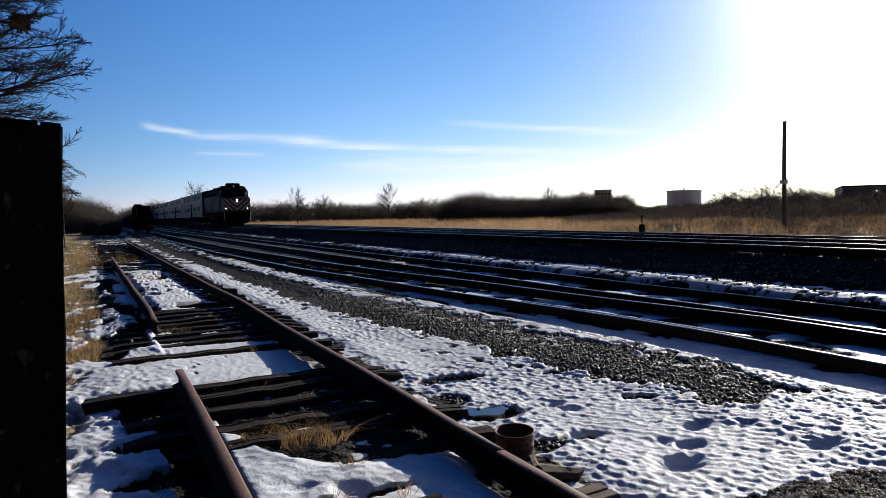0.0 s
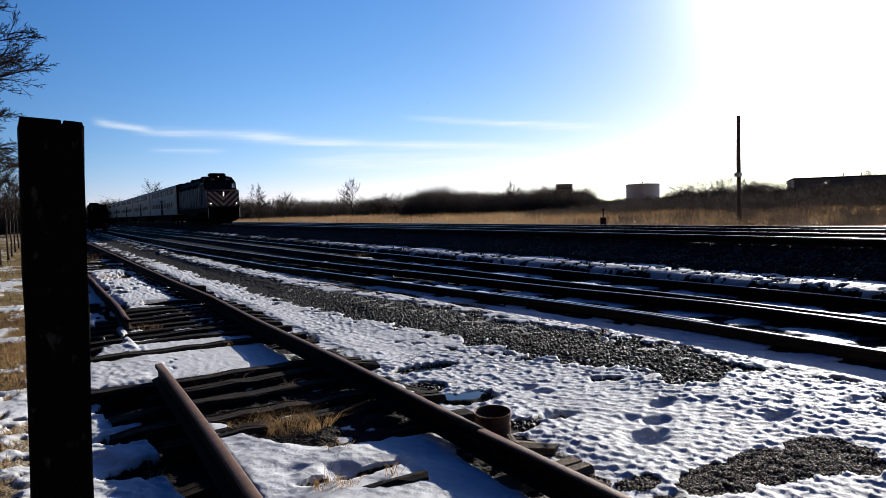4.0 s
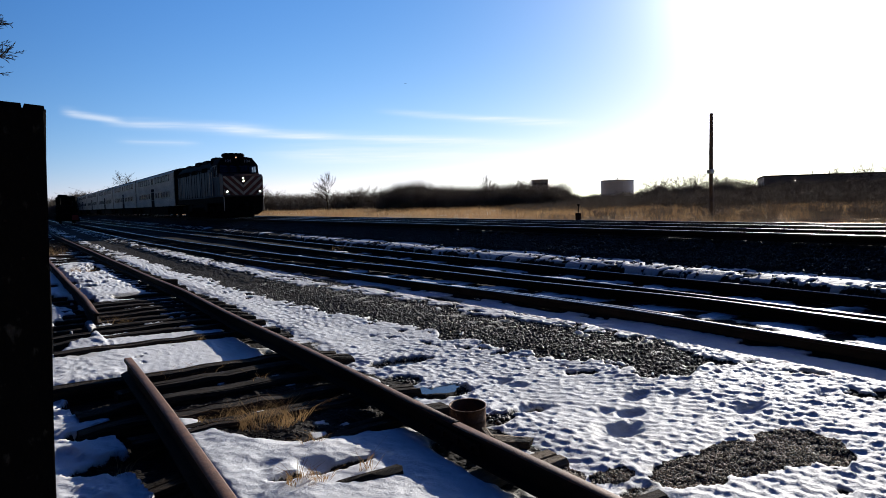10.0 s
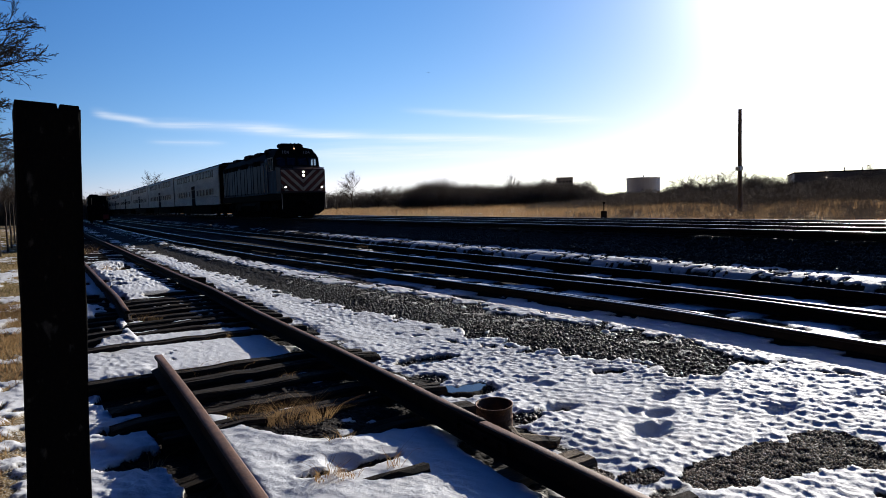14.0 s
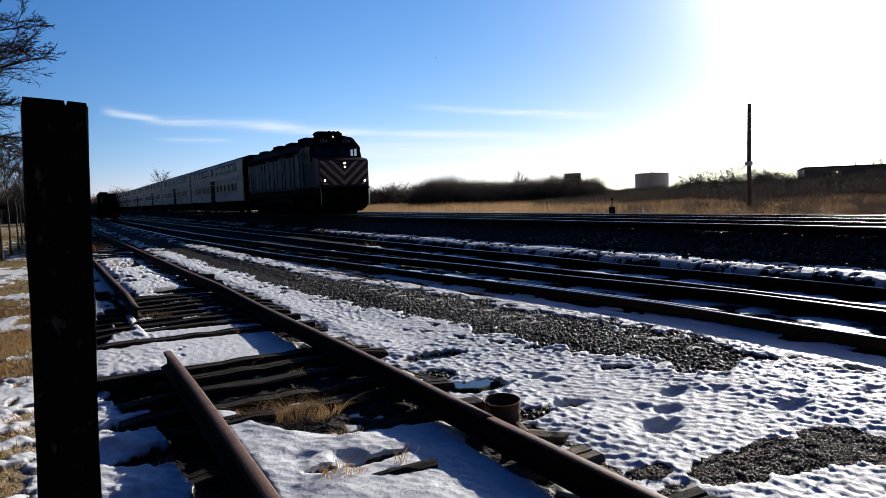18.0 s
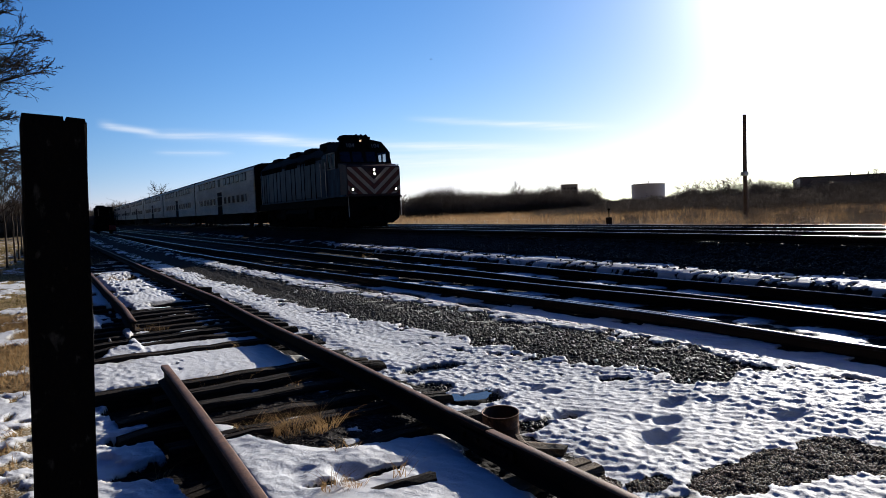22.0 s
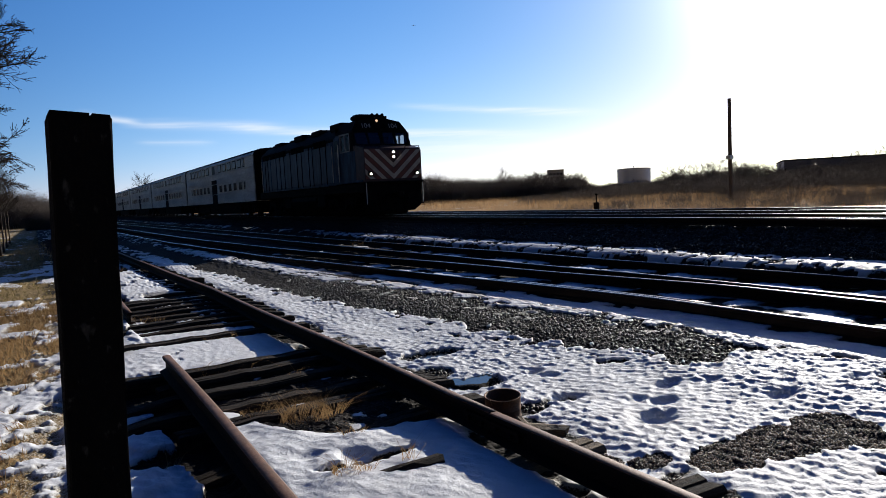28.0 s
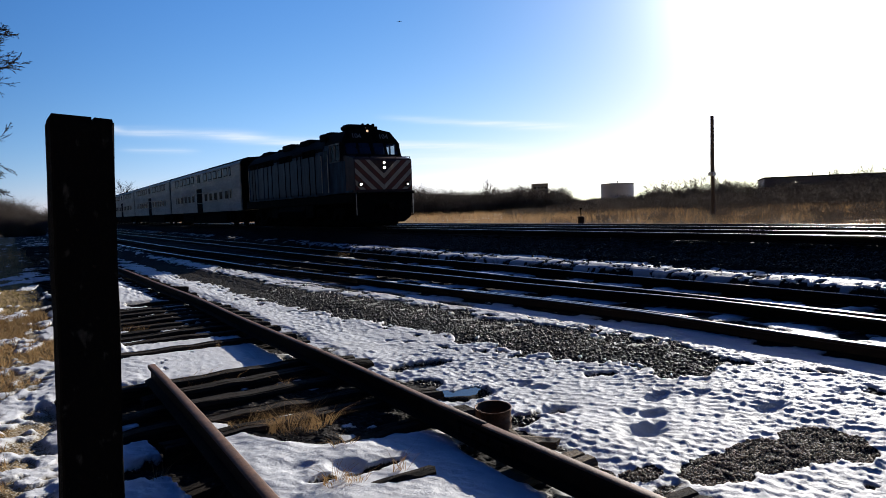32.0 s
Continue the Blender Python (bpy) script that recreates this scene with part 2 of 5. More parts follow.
M_GROUND = ground_material()
M_TIE = material("weathered_tie_wood", ((0.014, 0.01, 0.008), (0.04, 0.027, 0.018), (0.006, 0.005, 0.004)), 5, 0.88, 0, 0.9, 30, stretch=(0.6, 6, 6), random_tone=0.5, depth=0.02, spec=0.1)
# rail sides' shade is put into this rust tone, far darker than the heads
M_SHADED_RUST = material("shaded_rusty_rail_steel", ((0.012, 0.0065, 0.005), (0.007, 0.004, 0.0035), (0.024, 0.012, 0.007)), 9, 0.8, 0.1, 0.5, 70, spec=0.1)
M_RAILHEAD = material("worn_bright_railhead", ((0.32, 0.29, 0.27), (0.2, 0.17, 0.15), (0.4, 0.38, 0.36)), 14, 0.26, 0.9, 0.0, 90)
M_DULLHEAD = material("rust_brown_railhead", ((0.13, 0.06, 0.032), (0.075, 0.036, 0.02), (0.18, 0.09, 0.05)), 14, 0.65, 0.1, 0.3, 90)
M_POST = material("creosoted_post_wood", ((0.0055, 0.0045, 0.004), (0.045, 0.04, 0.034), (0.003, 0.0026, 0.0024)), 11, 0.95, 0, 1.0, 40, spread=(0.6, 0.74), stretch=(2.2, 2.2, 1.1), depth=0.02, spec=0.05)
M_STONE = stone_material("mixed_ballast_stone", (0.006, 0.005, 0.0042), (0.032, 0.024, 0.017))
M_GRAVEL = stone_material("brown_fine_gravel", (0.07, 0.044, 0.028), (0.27, 0.175, 0.11))
# paler copy of weathered tie wood, sunlight on it put into the colour
M_OLDWOOD = material("sunlit_weathered_wood", ((0.2, 0.135, 0.075), (0.11, 0.075, 0.045), (0.06, 0.04, 0.025)), 6, 0.85, 0, 0.8, 34, stretch=(0.6, 6, 6), depth=0.02)
M_BARK = material("grey_brown_bark", ((0.055, 0.043, 0.035), (0.1, 0.08, 0.065)), 8, 0.92, 0, 0.7, 40, spec=0.1)
M_TWIG = material("dark_twig_bark", ((0.03, 0.023, 0.019), (0.055, 0.042, 0.033)), 3, 0.92, 0, 0.0, spec=0.0)
M_BRUSH = material("winter_brush_twigs", ((0.115, 0.096, 0.082), (0.18, 0.155, 0.135)), 0.3, 0.95, 0, 0.0, spec=0.0)
M_STRAW = straw_material("dead_grass_straw", ((0.42, 0.26, 0.11), (0.27, 0.155, 0.07), (0.58, 0.42, 0.23)))
M_FIELD = straw_material("tall_field_grass", ((0.42, 0.25, 0.11), (0.24, 0.125, 0.06), (0.62, 0.47, 0.29)))
M_LAWN = straw_material("winter_lawn_grass", ((0.23, 0.175, 0.075), (0.14, 0.115, 0.05), (0.32, 0.245, 0.12)))
M_BLUE = material("dark_blue_engine_paint", ((0.01, 0.026, 0.056), (0.032, 0.088, 0.17), (0.006, 0.011, 0.018)), 2.2, 0.55, 0.1, 0.15, 14, spread=(0.4, 0.72), stretch=(1, 1, 0.28), spec=0.12)
M_PANEL = material("weathered_blue_door_paint", ((0.008, 0.027, 0.058), (0.024, 0.066, 0.12), (0.004, 0.01, 0.018)), 2.6, 0.5, 0.1, 0.15, 9, spread=(0.36, 0.7), stretch=(1, 1.6, 0.22), random_tone=0.9, spec=0.2)
M_BLACK = material("sooty_black_paint", ((0.004, 0.004, 0.0045), (0.009, 0.0085, 0.008)), 3, 0.7, 0.0, 0.2, 20, spec=0.02)
M_NOSE = material("dark_brown_nose_paint", ((0.05, 0.028, 0.025), (0.075, 0.04, 0.035)), 3, 0.45, 0, 0.1, 20, spec=0.1)
M_ORANGE = material("faded_orange_stripe", ((0.15, 0.04, 0.022), (0.09, 0.027, 0.016)), 4, 0.5, 0, 0.1, 25)
M_CREAM = material("dirty_cream_stripe", ((0.44, 0.36, 0.29), (0.34, 0.28, 0.22)), 4, 0.5, 0, 0.1, 25)
M_STEEL = material("fluted_stainless_steel", ((0.62, 0.64, 0.57), (0.44, 0.46, 0.41), (0.26, 0.27, 0.24)), 0.9, 0.5, 0.25, 0.1, 6, stretch=(1, 0.35, 1.6))
# grime below the cars; also the painted shade of their ends and door recesses
M_CARDARK = material("undercar_grime_and_shade", ((0.005, 0.0045, 0.004), (0.012, 0.01, 0.009)), 4, 0.8, 0.0, 0.3, 20, spec=0.02)
M_WIN = glassy("dark_tinted_glass", (0.01, 0.012, 0.014), 0.04)
M_FRAME = material("pale_window_frame", ((0.62, 0.62, 0.6), (0.5, 0.5, 0.48)), 4, 0.4, 0.3, 0.0)
# pale tone stands in for sky reflected in the upper panes
M_PALEGLASS = glassy("sky_painted_pale_glass", (0.13, 0.145, 0.15), 0.12)
M_DULLFRAME = material("dull_grey_trim", ((0.26, 0.265, 0.27), (0.18, 0.185, 0.19)), 4, 0.5, 0.2, 0.0)
M_CABGLASS = clear_glass("cab_glass")
M_MARKER = glowing("lit_marker", (1.0, 0.66, 0.4), 0.6)
M_LAMP = glowing("lit_headlamp", (1.0, 0.88, 0.7), 24.0)
M_TANK = material("white_tank_paint", ((0.92, 0.94, 0.96), (0.86, 0.88, 0.91)), 0.3, 0.55, 0, 0.0)
M_SHED = material("brown_metal_cladding", ((0.46, 0.37, 0.31), (0.39, 0.31, 0.26)), 0.4, 0.7, 0, 0.0)
M_GREYBLD = material("pale_concrete_facade", ((0.5, 0.48, 0.45), (0.42, 0.4, 0.38)), 0.3, 0.8, 0, 0.0)
M_POLE = material("silvered_pole_wood", ((0.14, 0.105, 0.08), (0.21, 0.165, 0.13), (0.07, 0.05, 0.04)), 4, 0.85, 0, 0.6, 30, stretch=(6, 6, 0.6))
M_WATER = material("dark_meltwater", ((0.012, 0.011, 0.01), (0.03, 0.026, 0.02)), 4, 0.16, 0, 0.0, 30, spec=0.6)
M_CAN = material("rusted_tin", ((0.13, 0.06, 0.03), (0.08, 0.045, 0.03), (0.24, 0.12, 0.06)), 12, 0.7, 0.4, 0.5, 70)
M_RED = material("faded_red_paint", ((0.34, 0.04, 0.035), (0.24, 0.035, 0.03)), 6, 0.6, 0, 0.2, 30)


# ---- building tools ----
class Build:
    """Gathers faces for one mesh."""

    def __init__(self):
        self.v, self.f, self.m = [], [], []

    def face(self, pts, slot=0):
        n = len(self.v)
        self.v.extend(pts)
        self.f.append(tuple(range(n, n + len(pts))))
        self.m.append(slot)

    def loft(self, rings, closed=True, caps=True, slot=0):
        n, k = len(self.v), len(rings[0])
        for r in rings:
            self.v.extend(tuple(p) for p in r)
        for i in range(len(rings) - 1):
            for j in range(k if closed else k - 1):
                a, b = n + i * k + j, n + i * k + (j + 1) % k
                self.f.append((a, b, b + k, a + k)), self.m.append(slot)
        if caps and closed:
            self.f.append(tuple(range(n + k - 1, n - 1, -1))), self.m.append(slot)
            last = n + (len(rings) - 1) * k
            self.f.append(tuple(range(last, last + k))), self.m.append(slot)

    def box(self, cx, cy, cz, sx, sy, sz, chamfer=0.0, slot=0):
        c = min(chamfer, sx / 3, sy / 3, sz / 3)

        def ring(z, inset):
            a, b = sx / 2 - inset, sy / 2 - inset
            if c <= 0:
                return [(cx - a, cy - b, z), (cx + a, cy - b, z), (cx + a, cy + b, z), (cx - a, cy + b, z)]
            return [(cx - a + c, cy - b, z), (cx + a - c, cy - b, z), (cx + a, cy - b + c, z), (cx + a, cy + b - c, z),
                    (cx + a - c, cy + b, z), (cx - a + c, cy + b, z), (cx - a, cy + b - c, z), (cx - a, cy - b + c, z)]

        lo, hi = cz - sz / 2, cz + sz / 2
        self.loft([ring(lo, 0), ring(hi, 0)] if c <= 0 else [ring(lo, c), ring(lo + c, 0), ring(hi - c, 0), ring(hi, c)], slot=slot)

    def tube(self, a, b, ra, rb=None, sides=8, slot=0, caps=True):
        a, b = Vector(a), Vector(b)
        w = (b - a).normalized()
        u = w.orthogonal().normalized()
        v = w.cross(u)
        rb = ra if rb is None else rb
        self.loft([[p + r * (math.cos(2 * math.pi * i / sides) * u + math.sin(2 * math.pi * i / sides) * v) for i in range(sides)] for p, r in ((a, ra), (b, rb))], caps=caps, slot=slot)

    def prism(self, pts, y0, y1, slot=0):
        """An outline in x and z, from y0 to y1."""
        self.loft([[(x, y0, z) for x, z in pts], [(x, y1, z) for x, z in pts]], slot=slot)

    def side(self, pts, x0, x1, slot=0):
        """An outline in y and z, from x0 to x1."""
        self.loft([[(x0, y, z) for y, z in pts], [(x1, y, z) for y, z in pts]], slot=slot)

    def mesh(self, name, mats, smooth=False):
        me = bpy.data.meshes.new(name)
        me.from_pydata([tuple(p) for p in self.v], [], self.f)
        for m in mats if isinstance(mats, (list, tuple)) else [mats]:
            me.materials.append(m)
        if max(self.m, default=0) > 0:
            me.polygons.foreach_set("material_index", self.m)
        bm = bmesh.new()
        bm.from_mesh(me)
        bmesh.ops.recalc_face_normals(bm, faces=bm.faces)
        bm.to_mesh(me)
        bm.free()
        if smooth:
            me.polygons.foreach_set("use_smooth", [True] * len(me.polygons))
        return me

    def part(self, name, mats, parent=None, label="", at=None, smooth=False):
        ob = new(name, self.mesh(name, mats, smooth))
        if parent:
            ob.parent = parent
        if at:
            ob.matrix_basis = at
        if label:
            ob["label"] = label
        return ob


def big_mesh(name, verts, faces, mats, smooth=False):
    """A mesh from arrays, all faces with the same number of corners."""
    verts, faces = np.asarray(verts, np.float32), np.asarray(faces, np.int32)
    me = bpy.data.meshes.new(name)
    me.vertices.add(len(verts))
    me.vertices.foreach_set("co", verts.ravel())
    n, k = faces.shape
    me.loops.add(n * k)
    me.loops.foreach_set("vertex_index", faces.ravel())
    me.polygons.add(n)
    me.polygons.foreach_set("loop_start", np.arange(0, n * k, k, dtype=np.int32))
    if smooth:
        me.polygons.foreach_set("use_smooth", np.ones(n, bool))
    me.update(calc_edges=True)
    for m in mats if isinstance(mats, (list, tuple)) else [mats]:
        me.materials.append(m)
    return me


def empty(name, m, label, category, group="", kind=""):
    ob = new(name)
    ob.empty_display_size = 0.2
    ob.matrix_basis = m
    return tagged(ob, label, category, group, kind)


RNG = np.random.default_rng(7)
TABLE = RNG.random((256, 256))


def vnoise(x, y):
    xi, yi = np.floor(x).astype(int), np.floor(y).astype(int)
    fx, fy = x - xi, y - yi
    fx, fy = fx * fx * (3 - 2 * fx), fy * fy * (3 - 2 * fy)
    a, b = TABLE[xi % 256, yi % 256], TABLE[(xi + 1) % 256, yi % 256]
    c, d = TABLE[xi % 256, (yi + 1) % 256], TABLE[(xi + 1) % 256, (yi + 1) % 256]
    return (a * (1 - fx) + b * fx) * (1 - fy) + (c * (1 - fx) + d * fx) * fy


def fbm(x, y, octaves=4):
    t, amp, s = 0.0, 0.5, 0.0
    for i in range(octaves):
        t, s = t + amp * vnoise(x * 2**i + 17.3 * i, y * 2**i + 5.1 * i), s + amp
        amp *= 0.5
    return t / s


def step(v, lo, hi):
    t = np.clip((v - lo) / (hi - lo), 0, 1)
    return t * t * (3 - 2 * t)


# ---- the tracks' lines ----
A_Y, A_X = (-60, 6, 8.5, 11.4, 14.8, 20, 32, 40, 87, 200), (6.65, 6.65, 6.37, 6.06, 5.67, 5.12, 4.5, 4.3, 3.84, 3.7)
R_Y, R_X = (-60, 12, 20, 30, 46, 90), (2.107, 2.107, 1.93, 1.74, 1.42, 1.1)


def yard_x(y):
    return np.interp(y, A_Y, A_X)


def siding_x(y):
    return np.interp(y, R_Y, R_X)


# ---- the ground ----
G_X = (-3000, -200, -8, -1, 0.2, 1.35, 2.6, 3.3, 4.0, 4.45, 5.0, 5.35, 5.62, 5.72, 5.86, 6.1, 6.54, 6.62, 6.76, 9.9, 10.0, 10.06, 10.3, 10.5, 10.65, 10.78, 11.1, 12.08, 17.5, 18.2, 19.6, 21, 60, 400, 4000)
G_Z = (-1, -0.3, -0.06, -0.02, -0.02, -0.01, -0.02, -0.04, -0.01, 0.04, 0.05, 0.055, 0.055, 0.035, -0.12, -0.1, -0.03, -0.035, -0.06, -0.055, 0.1, 0.19, 0.255, 0.265, 0.3, 0.35, 0.43, 0.695, 0.69, 0.6, 0.0, -0.15, -0.2, -0.4, -1)


def segment(lo, hi, step_size):
    return np.arange(lo, hi - step_size / 2, step_size)


def spread(lo, hi, first, grow=1.16):
    out, s = [lo], first
    while out[-1] < hi:
        out.append(out[-1] + s)
        s *= grow
    return np.array(out)


XS = np.concatenate([-spread(4.0, 3000, 0.15)[::-1], segment(-4, -1, 0.06)[1:], segment(-1, 0.2, 0.02), segment(0.2, 6.7, 0.0165), segment(6.7, 12, 0.05), segment(12, 20, 0.16), spread(20.0, 3500, 0.3, 1.13)])
YS = np.concatenate([-spread(3.0, 3000, 0.3)[::-1], segment(-3, 1.2, 0.045)[1:], segment(1.2, 6.6, 0.0165), segment(6.6, 14, 0.035), segment(14, 30, 0.12), segment(30, 110, 0.5), spread(110.0, 3500, 1.0, 1.13)])


def dents(x, y):
    """Old footprints and melt holes, as depth in metres."""
    d = np.zeros_like(x)
    for cx, cy, rx, ry, deep in ((3.3, 3.18, 0.22, 0.13, 0.1), (3.97, 3.62, 0.15, 0.09, 0.06), (3.63, 3.38, 0.12, 0.08, 0.06), (3.14, 3.95, 0.18, 0.1, 0.08), (4.3, 2.83, 0.19, 0.08, 0.06), (4.24, 3.41, 0.1, 0.07, 0.04), (5.0, 2.66, 0.15, 0.07, 0.04), (3.41, 4.69, 0.13, 0.07, 0.05), (3.45, 4.5, 0.1, 0.08, 0.04), (3.05, 6.0, 0.34, 0.2, 0.07), (2.9, 4.7, 0.28, 0.14, 0.06), (3.5, 3.55, 0.1, 0.07, 0.04), (4.5, 3.6, 0.12, 0.08, 0.03), (1.24, 3.74, 0.14, 0.1, 0.07), (1.0, 3.9, 0.1, 0.07, 0.03)):
        d += deep * np.exp(-((((x - cx) / rx / 0.85) ** 2 + ((y - cy) / ry / 0.9) ** 2) ** 2))
    return d


def blob(x, y, cx, cy, rx, ry, power=2):
    return np.exp(-((((x - cx) / rx) ** 2 + ((y - cy) / ry) ** 2) ** power))


def cupped(x, y):
    """Hollows with sharp rims between them, as sun and wind cut old snow: 0 in the hollows, 1 on the rims."""
    xi, yi = np.floor(x).astype(int), np.floor(y).astype(int)
    best = np.full(x.shape, 9.0)
    for dx in (-1, 0, 1):
        for dy in (-1, 0, 1):
            cx, cy = xi + dx, yi + dy
            px, py = cx + 0.2 + 0.6 * TABLE[cx % 256, cy % 256], cy + 0.2 + 0.6 * TABLE[(cx + 91) % 256, (cy + 37) % 256]
            best = np.minimum(best, (x - px) ** 2 + (y - py) ** 2)
    return np.clip(best, 0, 1.2)


def cover_at(x, y):
    """How much snow lies, how much dead grass grows, and how deep the snow has drifted, at a place."""
    xs = x - (yard_x(y) - 6.65) * step(x, 2.9, 5.5) * (1 - step(x, 8.6, 9.6))
    xs = np.where(x < 9.9, np.minimum(xs, 9.9), xs)
    big, mid, fine = fbm(x * 0.7, y * 0.7), fbm(x * 2.3 + 9, y * 2.3), fbm(x * 9, y * 9, 3)
    snow = np.full_like(x, 0.9)
    r = siding_x(y)
    u = x - r
    # dark stones of the low bank between the tracks
    toe = np.interp(y, (3.4, 4.7, 5.7, 7.3, 9.0, 12, 17, 40), (4.6, 4.35, 4.1, 4.02, 3.8, 3.45, 3.25, 2.6))
    crest = np.interp(y, (3.4, 5, 5.8, 7.5, 9, 10.6, 12.3, 15.3, 22, 40), (5.3, 5.5, 5.28, 5.08, 5.02, 4.82, 4.48, 4.2, 3.9, 3.4))
    v = x + 0.55 * (mid - 0.5) + 0.35 * (fine - 0.5)
    bank = step(v - toe, -0.06, 0.06) * (1 - step(v - crest, -0.12, 0.12)) * step(y + 0.8 * (mid - 0.5) - 0.5 * step(x, 4.6, 5.4), 3.45, 3.8)
    snow -= bank * (1.0 - 0.6 * step(fbm(x * 5 + 3, y * 5 + 60, 3), 0.54, 0.62) * step(v, toe + 0.3, toe + 0.7))
    snow -= 0.85 * step(fbm(x * 6 + 50, y * 6, 3), 0.6, 0.66) * step(v, toe - 0.5, toe - 0.1) * (1 - step(v, crest + 0.3, crest + 0.6)) * step(y, 3.6, 4.2)
    snow -= 0.8 * step(fine + mid, 1.12, 1.2) * step(x, 4.6, 5.2) * (1 - step(x, 5.4, 5.6)) * (1 - step(y, 3.8, 4.6))
    # a bare patch of stones
    patch = np.maximum.reduce([blob(x, y, 3.12, 2.43, 0.36, 0.2), blob(x, y, 3.6, 2.38, 0.4, 0.24), blob(x, y, 3.95, 2.26, 0.28, 0.34), 0.9 * blob(x, y, 2.68, 2.66, 0.2, 0.12)])
    snow -= 1.0 * step(patch + 0.9 * (mid - 0.5) + 0.9 * (fine - 0.5), 0.46, 0.62)
    snow -= 0.9 * blob(x, y, 2.62, 2.55, 0.3, 0.16, 1) * step(mid, 0.35, 0.5)
    edge = np.interp(x, (0.6, 0.83, 0.94, 1.08, 1.27, 1.42, 1.84, 2.1), (1.2, 1.0, 0.55, 0.28, 0.1, -0.06, -0.1, -0.2))
    # bare cribs between the ties of the siding
    crib = step(u, -1.36, -1.3) * (1 - step(u, -0.02, 0.1)) * step(y - edge + 0.35 * (mid - 0.5), 4.2, 4.3) * (1 - step(y, 6.7, 6.78))
    snow -= crib * 0.9 * step(fbm(x * 2.2 + 3, y * 2.2 + 8), 0.34, 0.46)
    # bare hollows; narrow strips beside the rail paint its shade along with dark soil
    for cx, cy, rx, ry in ((0.36, 6.35, 0.4, 0.5), (0.3, 5.35, 0.38, 0.2), (0.24, 4.62, 0.33, 0.2), (0.22, 3.15, 0.3, 0.2), (0.46, 3.4, 0.16, 0.9), (0.44, 5.4, 0.18, 0.5), (0.02, 3.5, 0.2, 0.1), (0.46, 4.4, 0.16, 0.6)):
        snow -= 0.95 * step(blob(x, y, cx, cy, rx, ry, 1) + 0.6 * (mid - 0.5) + 0.3 * (fine - 0.5), 0.42, 0.55)
    snow -= 0.95 * step(blob(x, y, 1.25, 3.62, 0.36, 0.07, 2) + 0.5 * (fine - 0.5), 0.4, 0.6)
    snow -= 0.7 * np.exp(-((u / 0.13) ** 2)) * step(mid, 0.3, 0.5)
    snow -= 0.75 * np.exp(-(((u + 1.5) / 0.12) ** 2)) * (1 - step(y, 6.8, 7.0))
    ends = step(u, 0.02, 0.12) * (1 - step(u, 0.42, 0.6)) * step(y, 2.4, 2.6)
    snow -= ends * 0.75 * step(fbm(x * 2.6 + 31, y * 2.6), 0.45, 0.58)
    for cx, cy, rx, ry in ((3.05, 6.0, 0.4, 0.22), (2.85, 4.75, 0.34, 0.16), (2.7, 5.3, 0.2, 0.2), (3.1, 3.95, 0.2, 0.08), (2.75, 3.9, 0.2, 0.12)):
        snow -= 0.62 * step(blob(x, y, cx, cy, rx, ry, 1) + 0.5 * (mid - 0.5) + 0.3 * (fine - 0.5), 0.3, 0.6)
    snow -= 0.62 * step(u, -1.9, -1.5) * (1 - step(u, -0.1, 0.1)) * step(y, 9.1, 9.3) * (1 - step(y, 13.0, 14)) * step(fbm(x * 3 + 5, y * 3 + 77, 3), 0.4, 0.56)
    snow -= 0.5 * step(u, 0.1, 0.3) * (1 - step(u, 0.5, 0.8)) * step(y, 6.4, 7) * step(fbm(x * 5 + 15, y * 5 + 7, 3), 0.5, 0.6)
    for cx, cy, rx, ry in ((2.42, 2.9, 0.24, 0.4), (2.42, 3.6, 0.22, 0.3), (2.5, 2.2, 0.3, 0.3), (2.4, 4.4, 0.16, 0.4)):
        snow -= 0.85 * step(blob(x, y, cx, cy, rx, ry, 1) + 0.8 * (mid - 0.5) + 0.5 * (fine - 0.5), 0.5, 0.64)
    far = step(y, 20, 34) * (x < 9.9)
    snow -= far * (0.1 + 0.8 * step(mid, 0.38, 0.55))
    # the yard tracks: snow between dark ties
    yard = step(xs, 6.35, 6.6) * (1 - step(xs, 9.95, 10.15))
    snow -= yard * step(mid + 0.16 * step(y, 9, 22), 0.44, 0.58) * 0.75
    snow -= 0.6 * yard * step(y, 16, 30)
    snow -= 0.4 * yard * (1 - step(y, 4.5, 8)) * step(fbm(x * 1.9 + 5, y * 1.9 + 31, 3), 0.42, 0.55)
    strip = step(x, 9.95, 10.05) * (1 - step(x, 10.54, 10.68))
    snow -= strip * step(fine + 0.7 * (mid - 0.5), 0.58, 0.66) * 0.7
    snow -= 1.2 * step(x + 0.3 * (mid - 0.5), 10.56, 10.7)
    snow += 1.1 * step(x, 34, 44) * step(fbm(x * 0.1, y * 0.35), 0.64, 0.7) * (1 - step(x, 120, 160))
    snow -= strip * 0.75 * step(y, 24, 34) * step(mid, 0.36, 0.5)
    snow -= 0.7 * step(xs, 5.3, 5.5) * (1 - step(xs, 6.3, 6.5)) * step(y, 7, 11) * step(fbm(x * 2.4 + 70, y * 1.6, 3), 0.44, 0.58)
    # grass on the near side of the siding
    left = 1 - step(u + 0.5 * (mid - 0.5), -2.5, -2.2)
    snow -= left * (0.4 + 0.6 * step(-x, 0.5, 1.2)) * step(fbm(x * 1.3 + 4, y * 0.8 + 2) + 0.5 * (fine - 0.5), 0.37, 0.5) * 1.1
    snow -= 0.65 * (1 - step(u, -1.7, -1.55)) * step(x, -1.5, -0.5) * step(y, 7.5, 9) * step(fbm(x * 3 + 11, y * 1.4 + 4, 3), 0.44, 0.58)
